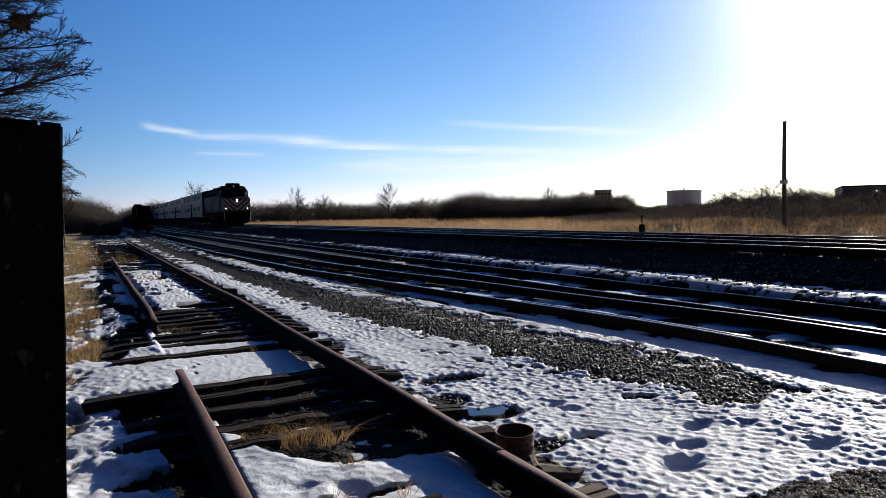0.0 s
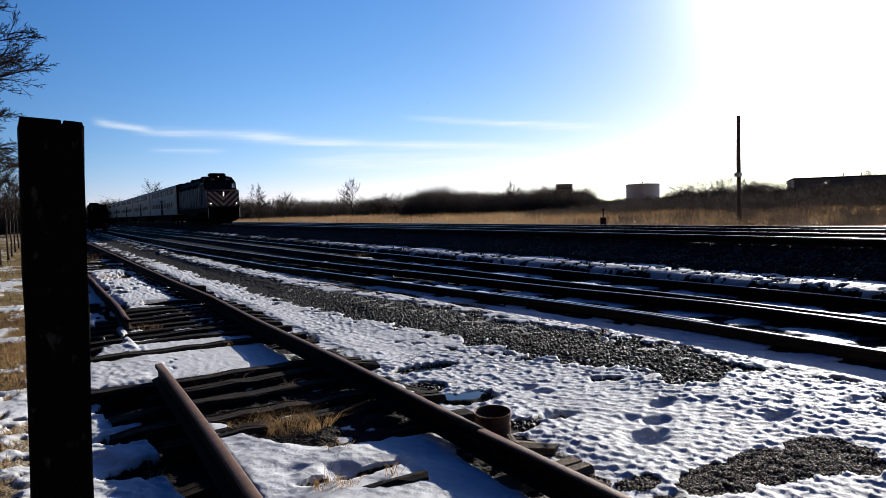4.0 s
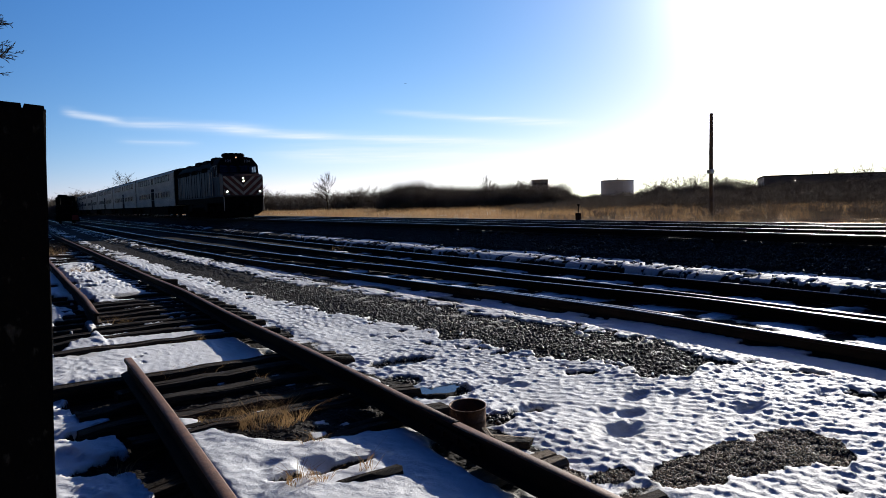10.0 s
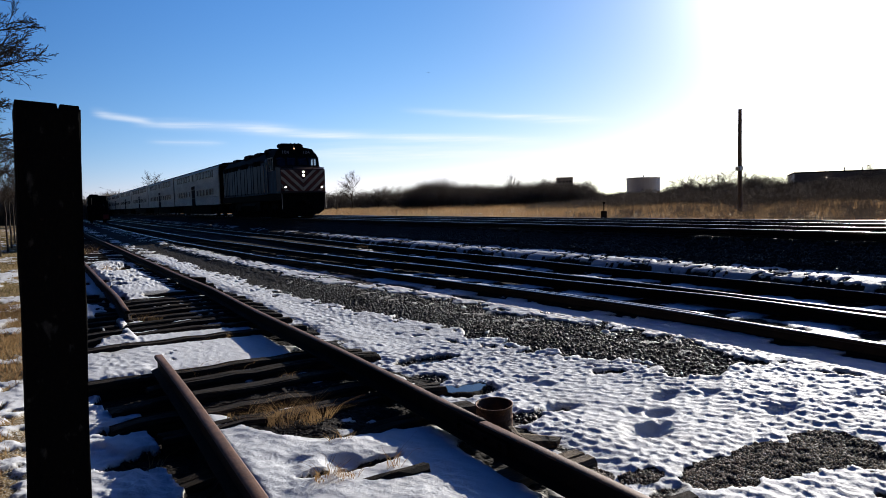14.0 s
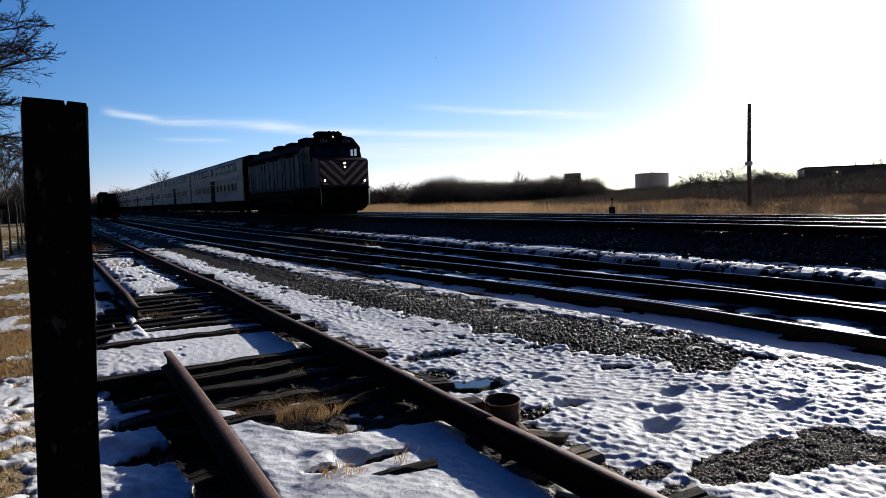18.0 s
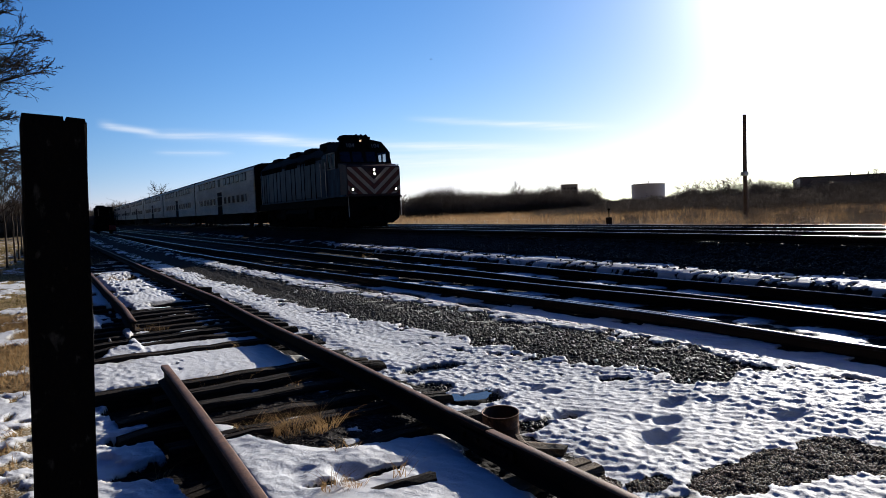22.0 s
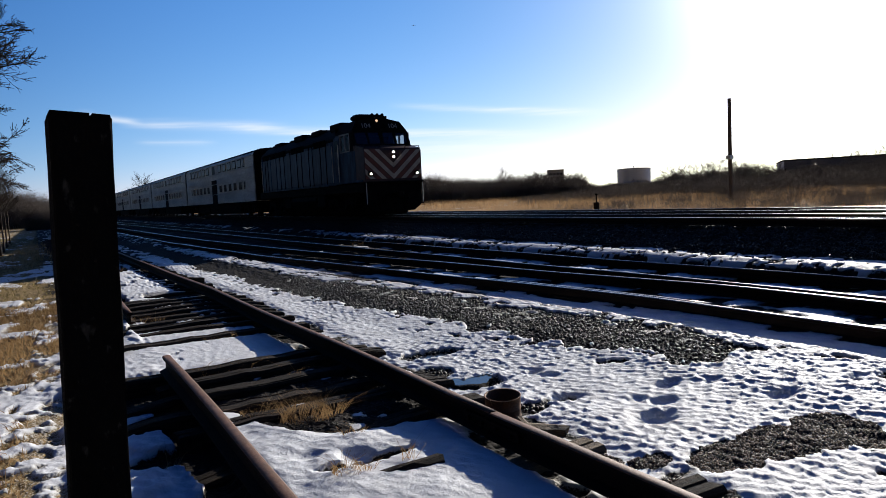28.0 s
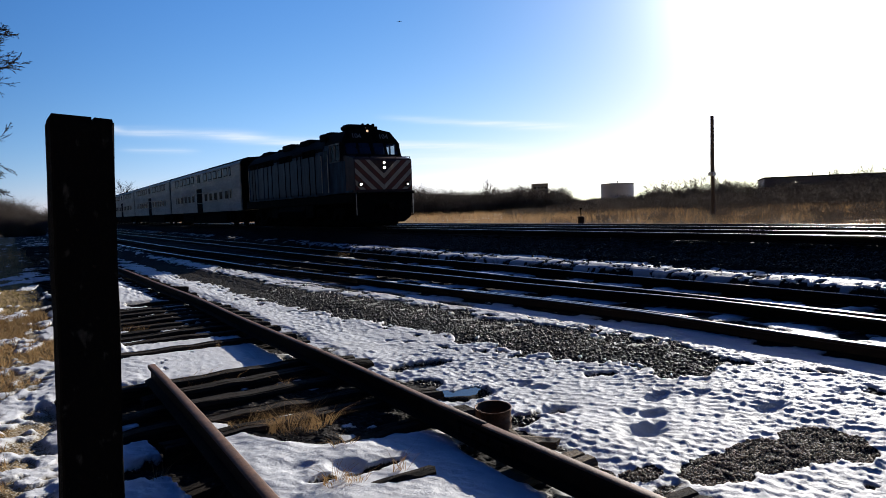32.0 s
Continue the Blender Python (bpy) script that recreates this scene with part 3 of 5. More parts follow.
    snow -= 0.6 * step(u, -1.5, -1.3) * (1 - step(u, -0.2, -0.1)) * step(y, 13.5, 15) * step(fbm(x * 3.5 + 1, y * 2.2 + 40, 3), 0.5, 0.62)
    straw = np.clip(left + step(x, 18.6, 19.6), 0, 1)
    # drifts that hide the ties
    drift = -0.03 * step(u, 0.0, 0.1) * (1 - step(u, 0.5, 0.75))
    drift += 0.03 * step(u, -1.5, -1.43) * (1 - step(u, -0.22, -0.08)) * (1 - step(y - edge + 0.35 * (mid - 0.5), 4.05, 4.25))
    drift += (0.02 + 0.04 * step(mid, 0.43, 0.58)) * step(u, -2.6, -2.2) * (1 - step(u, -1.62, -1.52)) * (1 - step(y, 7.0, 7.4))
    tongue = u + 0.5 + 0.35 * (mid - 0.5) + 0.3 * np.clip(7.3 - y, 0, 1) - 0.22 * np.clip(y - 7.3, 0, 1)
    drift += 0.03 * step(u, -2.4, -2.0) * (1 - step(tongue, -0.12, 0.1)) * step(y + 0.2 * (mid - 0.5), 6.8, 6.95) * (1 - step(y, 8.22, 8.34))
    drift += 0.035 * step(u, -2.2, -1.9) * (1 - step(u + 0.4 * (mid - 0.5), -0.42, -0.25)) * step(y, 8.5, 8.58) * (1 - step(y, 8.92, 9.02))
    drift += 0.07 * step(u, -1.4, -1.2) * (1 - step(u, -0.5, -0.2)) * step(y + (mid - 0.5), 13.2, 13.7) * (1 - step(y, 22, 24))
    drift += 0.05 * step(u, -2.2, -1.9) * (1 - step(u, -1.55, -1.5)) * step(y, 8.6, 9.0) * (1 - step(y, 22, 24))
    return np.clip(snow, 0, 1), straw, drift


CUPS = 0.045


def ground():
    x, y = np.meshgrid(XS, YS, indexing="ij")
    snow, straw, drift = cover_at(x, y)
    shift = (yard_x(y) - 6.65) * step(x, 2.9, 5.5) * (1 - step(x, 8.6, 9.6))
    z = np.interp(np.where(x < 9.95, np.minimum(x - shift, 9.95), x), G_X, G_Z)
    near = step(y, -2, 1) * (1 - step(y, 40, 90)) * step(x, -14, -4) * (1 - step(x, 20, 22))
    lay = step(snow, 0.35, 0.7)
    # wind- and sun-cupped crust
    along, across = 0.5 * x - 0.866 * y, 0.866 * x + 0.5 * y
    wx, wy = along * 11.0 + 1.1 * fbm(x * 3, y * 3, 2), across * 13.5 + 1.1 * fbm(x * 3 + 40, y * 3, 2)
    cups = 0.75 * cupped(wx, wy) + 0.22 * cupped(wx * 1.7 + 7, wy * 1.7)
    rough = (0.75 + 0.35 * step(fbm(x * 0.8 + 21, y * 0.8), 0.3, 0.6)) * (1 - 0.55 * step(x - shift, 5.5, 5.9)) * (1 - 0.5 * (1 - step(x, 1.9, 2.3)) * step(x, 0.6, 0.8) * (1 - step(y, 8, 10)))
    z += near * lay * (0.028 + CUPS * rough * cups + 0.016 * (fbm(x * 1.3, y * 1.3) - 0.5) + drift)
    z += near * (1 - lay) * 0.022 * (vnoise(x * 22, y * 22) - 0.5)
    u = x - siding_x(y)
    z += (1 - lay) * step(u, -1.45, -1.3) * (1 - step(u, -0.1, 0.3)) * step(y, 3.8, 4.1) * (1 - step(y, 6.9, 7.05)) * (0.012 + 0.09 * (fbm(x * 3.2, y * 3.2 + 9, 3) - 0.5))
    z += 0.035 * blob(x, y, 3.66, 2.4, 0.9, 0.6, 1) * (1 - lay)
    z += lay * 0.05 * (fbm(x * 3 + 14, y * 3 + 3, 3) - 0.5) * step(u, -1.4, -1.2) * (1 - step(u, -0.3, -0.1)) * (1 - step(y, 5, 6))
    z -= 0.065 * step(x, -0.7, -0.1) * (1 - step(u, -1.6, -1.5)) * (1 - step(y, 6.7, 7.0))
    z += 0.05 * near * (fbm(x * 0.6 + 7, y * 0.6) - 0.5) - 0.7 * dents(x + 0.06 * (fbm(x * 7, y * 7, 2) - 0.5), y + 0.06 * (fbm(x * 7 + 9, y * 7, 2) - 0.5))
    z += 0.5 * step(np.hypot(x - 12, y), 60, 300) * (fbm(x * 0.02, y * 0.02) - 0.5)
    nx, ny = len(XS), len(YS)
    idx = np.arange(nx * ny).reshape(nx, ny)
    quads = np.stack([idx[:-1, :-1], idx[1:, :-1], idx[1:, 1:], idx[:-1, 1:]], -1).reshape(-1, 4)
    me = big_mesh("ground", np.stack([x, y, z], -1).reshape(-1, 3), quads, M_GROUND, True)
    col = me.color_attributes.new("cover", "FLOAT_COLOR", "POINT")
    col.data.foreach_set("color", np.stack([snow, 1 - snow, straw, np.ones_like(x)], -1).astype(np.float32).ravel())
    tagged(new("ground", me), "ground of crusted old snow, dark ballast and dead grass", "ground", kind="structure")
    return z


GROUND_Z = ground()


def height(x, y):
    """The ground's height at places."""
    x, y = np.asarray(x, float), np.asarray(y, float)
    i, j = np.clip(np.searchsorted(XS, x) - 1, 0, len(XS) - 2), np.clip(np.searchsorted(YS, y) - 1, 0, len(YS) - 2)
    fx, fy = (x - XS[i]) / (XS[i + 1] - XS[i]), (y - YS[j]) / (YS[j + 1] - YS[j])
    g = GROUND_Z
    return (g[i, j] * (1 - fx) + g[i + 1, j] * fx) * (1 - fy) + (g[i, j + 1] * (1 - fx) + g[i + 1, j + 1] * fx) * fy


# ---- rails and ties ----
RAIL = ((-0.07, -0.16), (0.07, -0.16), (0.07, -0.148), (0.012, -0.125), (0.01, -0.045), (0.034, -0.034), (0.036, -0.008), (0.026, 0.0), (-0.026, 0.0), (-0.036, -0.008), (-0.034, -0.034), (-0.01, -0.045), (-0.012, -0.125), (-0.07, -0.148))


def rail(line, ys, top, mats, parent, label="", sag=0.006, phase=0.0):
    """A rail of T section along x = line(y), its head's top at the height top."""
    rings = []
    for y in ys:
        x = float(line(y)) + sag * math.sin(y * 1.1 + phase)
        z = top + sag * math.sin(y * 0.9 + 2 * phase)
        rings.append([(x + a, y, z + b) for a, b in RAIL])
    b = Build()
    b.loft(rings)
    n = len(RAIL)
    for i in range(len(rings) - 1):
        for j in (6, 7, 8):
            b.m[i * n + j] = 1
    ob = b.part("rail", mats, parent, label)
    ob.data.polygons.foreach_set("use_smooth", [p.material_index == 1 for p in ob.data.polygons])
    return ob


def tie_mesh(seed, long=2.55, wide=0.22, deep=0.17, mat=None):
    r = random.Random(seed)
    b = Build()
    rings = []
    cut = r.uniform(-0.3, 0.3)
    for i in range(13):
        x = (i / 12 - 0.5) * long
        jag = (r.uniform(-0.02, 0.02) if i in (0, 12) else 0) + r.uniform(-0.014, 0.014)
        w, h = wide / 2 * r.uniform(0.86, 1.04), -r.uniform(0, 0.022) - (0.02 if i in (0, 12) else 0)
        rings.append([(x + jag, -w, -deep), (x - jag, w, -deep), (x, w, -0.025 + h), (x + jag, w - 0.022, h), (x, cut * wide + 0.014, h - r.uniform(0, 0.006)), (x, cut * wide, h - r.uniform(0.004, 0.03)), (x - jag, cut * wide - 0.014, h - r.uniform(0, 0.006)), (x, -w + 0.022, h), (x, -w, -0.025 + h)])
    b.loft(rings)
    return b.mesh("tie", mat or M_TIE)


TIES = [tie_mesh(i) for i in range(7)]

SIDING_TIES = [tie_mesh(30 + i, 2.25) for i in range(4)]
SHORT_TIES = [tie_mesh(20 + i, 2.0) for i in range(3)]


def tie(parent, x, y, top, turn=0.0, tilt=0.0, mesh=None):
    ob = new("tie", mesh or TIES[random.randrange(len(TIES))])
    ob.parent = parent
    ob.matrix_basis = pose(x, y, top, random.uniform(-1, 1), tilt, turn + (0 if tilt else random.choice((0, 180))))
    return ob


def tracks():
    far = lambda a, b, s: list(np.concatenate([np.arange(a, min(b, 20), s), np.arange(20, b, 3.0), [b]])) if b > 20 else list(np.concatenate([np.arange(a, b, s), [b]]))
    # the disused siding, one of its rails broken off
    t = empty("siding_track", pose(0, 0, 0), "disused siding with rusty broken rail and rotting ties", "railway track")
    rail(siding_x, far(-6, 3.44, 0.5), 0.218, (M_SHADED_RUST, M_DULLHEAD), t, "rusty brown rail", phase=0.3)
    rail(siding_x, far(3.445, 50, 0.5), 0.222, (M_SHADED_RUST, M_DULLHEAD), t, "rusty brown rail", phase=1.3)
    rail(lambda y: siding_x(y) - 1.505, far(-6, 6.86, 0.5), 0.222, (M_SHADED_RUST, M_DULLHEAD), t, "rusty rail with a broken-off end", phase=2.0)
    rail(lambda y: siding_x(y) - 1.49, far(10.25, 30, 0.5), 0.21, (M_SHADED_RUST, M_DULLHEAD), t, "rusty rail with a broken-off end", phase=0.7)
    b = Build()
    for s in (-1, 1):
        b.box(2.107 + s * 0.03, 3.44, 0.13, 0.022, 0.62, 0.07, 0.006)
        for i in range(4):
            b.tube((2.107 + s * 0.03, 3.2 + 0.16 * i, 0.13), (2.107 + s * 0.062, 3.2 + 0.16 * i, 0.13), 0.016, sides=6)
    b.part("joint_bar", M_SHADED_RUST, t, "bolted rusty joint bar")
    for i, y in enumerate((-5.2, -4.6, -4.0, -3.4, -2.8, -2.1, -1.5, -0.9, -0.3, 0.3, 0.95, 1.6, 2.2, 3.02, 3.4, 4.24, 4.87, 5.3, 5.8, 6.3, 6.72, 8.05, 8.44, 9.1, 9.6, 10.1, 10.55, 11.0, 11.4, 11.9, 12.4)):
        short = {3.02: -0.17, 3.4: -0.16, 4.24: -0.06, 5.3: -0.26, 5.8: -0.22, 6.72: -0.3}.get(y, 0.0)
        sunk = y < 4.5
        top = (-0.03 if y == 3.4 else 0.012 if sunk else -0.01 if y == 8.05 else 0.07) + random.uniform(-0.012, 0.012)
        tie(t, (1.5 if y < 6.5 else 1.36) + random.uniform(-0.06, 0.06) + short, y, top, random.uniform(-3, 3), -2.6 if sunk else -2.0 if y == 8.05 else 0.0, mesh=tie_mesh(40, mat=M_OLDWOOD) if y == 3.02 else SIDING_TIES[i % 4] if y < 6.5 else None)
    y = 12.85
    while y < 50:
        tie(t, float(siding_x(y)) - 0.75 + random.uniform(-0.06, 0.06), y, 0.05 + random.uniform(-0.02, 0.015), random.uniform(-3, 3))
        y += random.uniform(0.48, 0.6)
    # two yard tracks that draw together
    t = empty("yard_track", pose(0, 0, 0), "yard track of brown rails on ties in patchy snow", "railway track", "yard tracks")
    for off, ph in ((0, 0.2), (1.47, 1.1)):
        rail(lambda y: yard_x(y) + off, far(-25, 150, 0.6), 0.14, (M_SHADED_RUST, M_RAILHEAD), t, phase=ph)
    rail(lambda y: yard_x(y) + 0.13, far(5.35, 9.6, 0.4), 0.135, (M_SHADED_RUST, M_RAILHEAD), t, "short guard rail beside the running rail")
    y = -8.0
    while y < 75:
        tie(t, float(yard_x(y)) + 0.735 + random.uniform(-0.05, 0.05), y, -0.03 + random.uniform(-0.02, 0.01), random.uniform(-2, 2), mesh=SHORT_TIES[random.randrange(3)])
        y += random.uniform(0.5, 0.58)
    t = empty("yard_track", pose(0, 0, 0), "yard track of brown rails on ties in patchy snow", "railway track", "yard tracks")
    c_x = lambda y: np.interp(y, (-60, 5, 24, 60, 120), (10.0, 9.93, 9.6, 9.3, 8.6))
    for off, ph in ((-1.5, 0.4), (0, 0.9)):
        rail(lambda y: c_x(y) + off, far(-25, 150, 0.6), 0.14, (M_SHADED_RUST, M_RAILHEAD), t, phase=ph)
    y = -8.0
    while y < 75:
        tie(t, float(c_x(y)) - 0.75 + random.uniform(-0.05, 0.05), y, -0.033 + random.uniform(-0.02, 0.01), random.uniform(-2, 2))
        y += random.uniform(0.52, 0.6)
    # the main line on its bank
    for mid, top, to in ((12.87, 0.88, 62), (16.7, 0.845, 40)):
        t = empty("main_track", pose(0, 0, 0), "main line track with bright worn railheads on ballast", "railway track", "main line tracks")
        for off in (-0.755, 0.755):
            rail(lambda y: mid + off, [-300, -100, -40, -20, -10, 0, 10, 20, 30, 40, 60, 90, 140, 220, 400, 900], top, (M_SHADED_RUST, M_RAILHEAD), t, sag=0.0)
        y = -6.0
        while y < to:
            tie(t, mid + random.uniform(-0.03, 0.03), y, top - 0.165, random.uniform(-1, 1), mesh=SHORT_TIES[random.randrange(3)])
            y += 0.56


tracks()


# ---- the train ----
def clip(poly, a, b, c):
    """The part of a polygon in x and z where a*x + b*z <= c."""
    out = []
    for p, q in zip(poly, poly[1:] + poly[:1]):
        dp, dq = a * p[0] + b * p[1] - c, a * q[0] + b * q[1] - c
        if dp <= 0:
            out.append(p)
        if dp * dq < 0:
            t = dp / (dp - dq)
            out.append((p[0] + t * (q[0] - p[0]), p[1] + t * (q[1] - p[1])))
    return out


def wheel(parent, x, y, r=0.5):
    b = Build()
    s = 1 if x > 0 else -1
    b.tube((x - s * 0.06, y, r), (x + s * 0.06, y, r), r, sides=22)
    b.tube((x - s * 0.09, y, r), (x - s * 0.06, y, r), r + 0.03, sides=22)
    b.tube((x + s * 0.06, y, r), (x + s * 0.13, y, r), 0.14, sides=10)
    return b.part("wheel", M_CARDARK, parent)


def truck(parent, y, span=2.7, r=0.5, half=1.0):
    """A four-wheeled truck under a car or engine."""
    b = Build()
    for s in (-1, 1):
        b.side([(y - span / 2 - 0.45, 0.45), (y - span / 2 - 0.3, 0.85), (y - 0.5, 0.88), (y - 0.3, 0.4), (y + 0.3, 0.4), (y + 0.5, 0.88), (y + span / 2 + 0.3, 0.85), (y + span / 2 + 0.45, 0.45), (y + span / 2 - 0.2, 0.62), (y + 0.7, 0.55), (y + 0.4, 0.3), (y - 0.4, 0.3), (y - 0.7, 0.55), (y - span / 2 + 0.2, 0.62)], s * half - 0.07, s * half + 0.07)
        for e in (-1, 1):
            b.box(s * (half + 0.05), y + e * span / 2, r, 0.2, 0.34, 0.34, 0.04)
        for e in (-0.28, 0, 0.28):
            b.tube((s * half, y + e, 0.42), (s * half, y + e, 0.8), 0.09, sides=8)
    b.box(0, y, 0.62, 2 * half, 0.6, 0.3, 0.04)
    t = b.part("truck", M_CARDARK, parent)
    for e in (-1, 1):
        for s in (-1, 1):
            wheel(t, s * 0.755, y + e * span / 2, r)
    return t


def letters(text, size, m, mat, parent, name):
    cu = bpy.data.curves.new(name, "FONT")
    cu.body, cu.size, cu.align_x, cu.align_y, cu.extrude = text, size, "CENTER", "CENTER", 0.004
    tmp = bpy.data.objects.new(name, cu)
    scene.collection.objects.link(tmp)
    me = bpy.data.meshes.new_from_object(tmp.evaluated_get(bpy.context.evaluated_depsgraph_get()))
    bpy.data.objects.remove(tmp)
    me.materials.clear()
    me.materials.append(mat)
    ob = new(name, me)
    ob.parent, ob.matrix_basis = parent, m
    return ob


W = 1.40  # half the engine's width


def locomotive():
    e = empty("locomotive", pose(12.87, 74, 0.88), "dark blue diesel locomotive with orange striped nose, lamps lit", "locomotive")
    # frame, pilot and tanks
    b = Build()
    b.box(0, 8.2, 1.28, 2 * W - 0.1, 16.0, 0.42, 0.03)
    b.part("underframe", M_BLACK, e)
    b = Build()
    b.prism([(-W + 0.1, 0.95), (-W + 0.16, 0.42), (-0.9, 0.2), (0.9, 0.2), (W - 0.16, 0.42), (W - 0.1, 0.95), (W - 0.05, 1.5), (-W + 0.05, 1.5)], -0.02, 0.2)
    b.part("pilot", M_BLACK, e, "black pilot plate with low cut corners")
    b = Build()
    b.box(0, -0.08, 1.47, 2 * W - 0.06, 0.3, 0.09, 0.03)
    b.part("anticlimber", M_BLACK, e)
    b = Build()
    b.box(0, -0.25, 0.92, 0.24, 0.55, 0.22, 0.04)
    b.box(0, -0.52, 0.92, 0.3, 0.2, 0.3, 0.06)
    b.part("coupler", M_CARDARK, e)
    for s in (-1, 1):
        for z in (0.5, 0.85, 1.2):
            b = Build()
            b.box(s * 1.22, 0.1, z, 0.36, 0.3, 0.03, 0.008)
            b.part("step", M_BLACK, e)
        b = Build()
        b.tube((s * 1.36, -0.06, 1.5), (s * 1.36, -0.06, 0.55), 0.018, sides=6)
        b.part("grab_iron", M_FRAME, e)
        b = Build()
        b.tube((s * 0.4, -0.06, 0.95), (s * 0.55, -0.16, 0.45), 0.03, sides=6)
        b.tube((s * 0.55, -0.06, 0.95), (s * 0.7, -0.16, 0.5), 0.03, sides=6)
        b.part("air_hose", M_BLACK, e)
    b = Build()
    b.box(0, 8.0, 0.66, 1.6, 15.4, 1.2, 0.05)
    b.part("traction_gear", M_CARDARK, e)
    b = Build()
    b.prism([(-1.25, 1.1), (-1.35, 0.8), (-1.1, 0.35), (1.1, 0.35), (1.35, 0.8), (1.25, 1.1)], 6.2, 10.2)
    b.part("fuel_tank", M_BLACK, e)
    for s in (-1, 1):
        for y0, y1 in ((5.0, 6.1), (10.3, 11.4)):
            b = Build()
            b.box(s * 1.02, (y0 + y1) / 2, 0.8, 0.6, y1 - y0, 0.7, 0.05)
            b.part("air_reservoir", M_BLACK, e)
    truck(e, 3.3, half=1.1)
    truck(e, 13.2, half=1.1)
    # nose
    b = Build()
    b.side([(0.0, 1.5), (0.0, 2.85), (0.06, 2.95), (0.85, 3.12), (1.2, 3.12), (1.2, 1.5)], -W + 0.02, W - 0.02)
    nose = b.part("nose", M_NOSE, e, "dark nose with orange and cream chevrons")
    rect = [(-W + 0.06, 1.62), (W - 0.06, 1.62), (W - 0.06, 2.88), (-W + 0.06, 2.88)]
    for lo, wide, mat, tint in ((0.34, 0.24, M_ORANGE, "orange stripe"), (0.59, 0.22, M_CREAM, "cream stripe"), (0.83, 0.24, M_ORANGE, "orange stripe"), (1.09, 0.22, M_CREAM, "cream stripe"), (1.33, 0.24, M_ORANGE, "orange stripe"), (1.59, 0.22, M_CREAM, "cream stripe"), (1.83, 0.24, M_ORANGE, "orange stripe"), (2.09, 0.2, M_CREAM, "cream stripe")):
        for s in (-1, 1):
            # bands that fall towards the middle
            p = clip(rect, s * -1, 0, -0.004)
            p = clip(p, s * 0.92, -1, -lo)
            p = clip(p, s * -0.92, 1, lo + wide)
            if len(p) > 2:
                q = Build()
                q.prism(p, -0.006, 0.004)
                q.part("stripe", mat, nose, tint)
    for s, z in ((0, 2.76), (0, 2.55)):
        q = Build()
        q.tube((0.02, -0.03, z), (0.02, 0.02, z), 0.1, sides=16)
        house = q.part("headlight_housing", M_BLACK, e)
        q = Build()
        q.tube((0.02, -0.05, z), (0.02, -0.03, z), 0.043, sides=16)
        q.part("headlight", M_LAMP, house, "lit headlamp")
    for s in (-1, 1):
        q = Build()
        q.tube((s * 1.12, -0.05, 1.84), (s * 1.12, 0.02, 1.84), 0.12, sides=16)
        house = q.part("ditch_light_housing", M_BLACK, e)
        q = Build()
        q.tube((s * 1.12, -0.075, 1.84), (s * 1.12, -0.05, 1.84), 0.044 if s < 0 else 0.036, sides=16)
        q.part("ditch_light", M_LAMP, house, "lit ditch lamp")
        q = Build()
        q.tube((s * 0.62, -0.03, 3.02), (s * 1.3, -0.03, 3.02), 0.015, sides=6)
        q.tube((s * 0.62, -0.03, 3.02), (s * 0.62, 0.1, 2.94), 0.015, sides=6)
        q.tube((s * 1.3, -0.03, 3.02), (s * 1.3, 0.1, 2.94), 0.015, sides=6)
        q.part("handrail", M_BLACK, e)
    # cab: raked windscreen, open inside, with windows that look through
    rake = lambda z: 0.85 + 0.42 * max(0.0, z - 3.05)
    C = W - 0.02
    b = Build()
    roof = [(-C, 3.72), (-C + 0.02, 3.8), (-1.08, 4.24), (-0.45, 4.36), (0.45, 4.36), (1.08, 4.24), (C - 0.02, 3.8), (C, 3.72)]
    b.loft([[(x, rake(z), z) for x, z in roof], [(x, 2.0, z) for x, z in roof], [(x, 3.15, z) for x, z in roof]])
    cab = b.part("cab_roof", M_BLACK, e, "black cab roof with sloping sides")
    b = Build()
    b.box(0, 3.07, 2.8, 2 * C - 0.04, 0.08, 2.6)
    b.part("bulkhead", M_BLACK, e)

    def plank(x0, x1, z0, z1):
        q = Build()
        q.loft([[(x0, rake(z0), z0), (x1, rake(z0), z0), (x1, rake(z0) + 0.08, z0), (x0, rake(z0) + 0.08, z0)], [(x0, rake(z1), z1), (x1, rake(z1), z1), (x1, rake(z1) + 0.08, z1), (x0, rake(z1) + 0.08, z1)]])
        return q

    plank(-C, C, 3.02, 3.2).part("windscreen_sill", M_BLACK, e)
    for x0, x1 in ((-C, -1.27), (-0.72, -0.62), (-0.08, 0.08), (0.62, 0.72), (1.27, C)):
        plank(x0, x1, 3.2, 3.72).part("windscreen_pillar", M_BLACK, e)
    for x0, x1 in ((-1.27, -0.72), (-0.62, -0.08), (0.08, 0.62), (0.72, 1.27)):
        q = Build()
        q.face([(x0, rake(3.2) + 0.03, 3.2), (x1, rake(3.2) + 0.03, 3.2), (x1, rake(3.72) + 0.03, 3.72), (x0, rake(3.72) + 0.03, 3.72)])
        q.part("windscreen", M_CABGLASS, cab, "clear windscreen pane")
    for s in (-1, 1):
        for y0, y1, z0, z1, mat in ((0.9, 3.1, 1.5, 2.9, M_BLUE), (1.05, 1.42, 2.9, 3.72, M_BLACK), (2.56, 3.1, 2.9, 3.72, M_BLUE)):
            q = Build()
            q.box(s * (C - 0.02), (y0 + y1) / 2, (z0 + z1) / 2, 0.06, y1 - y0, z1 - z0, 0.008)
            q.part("cab_side", mat, e)
        q = Build()
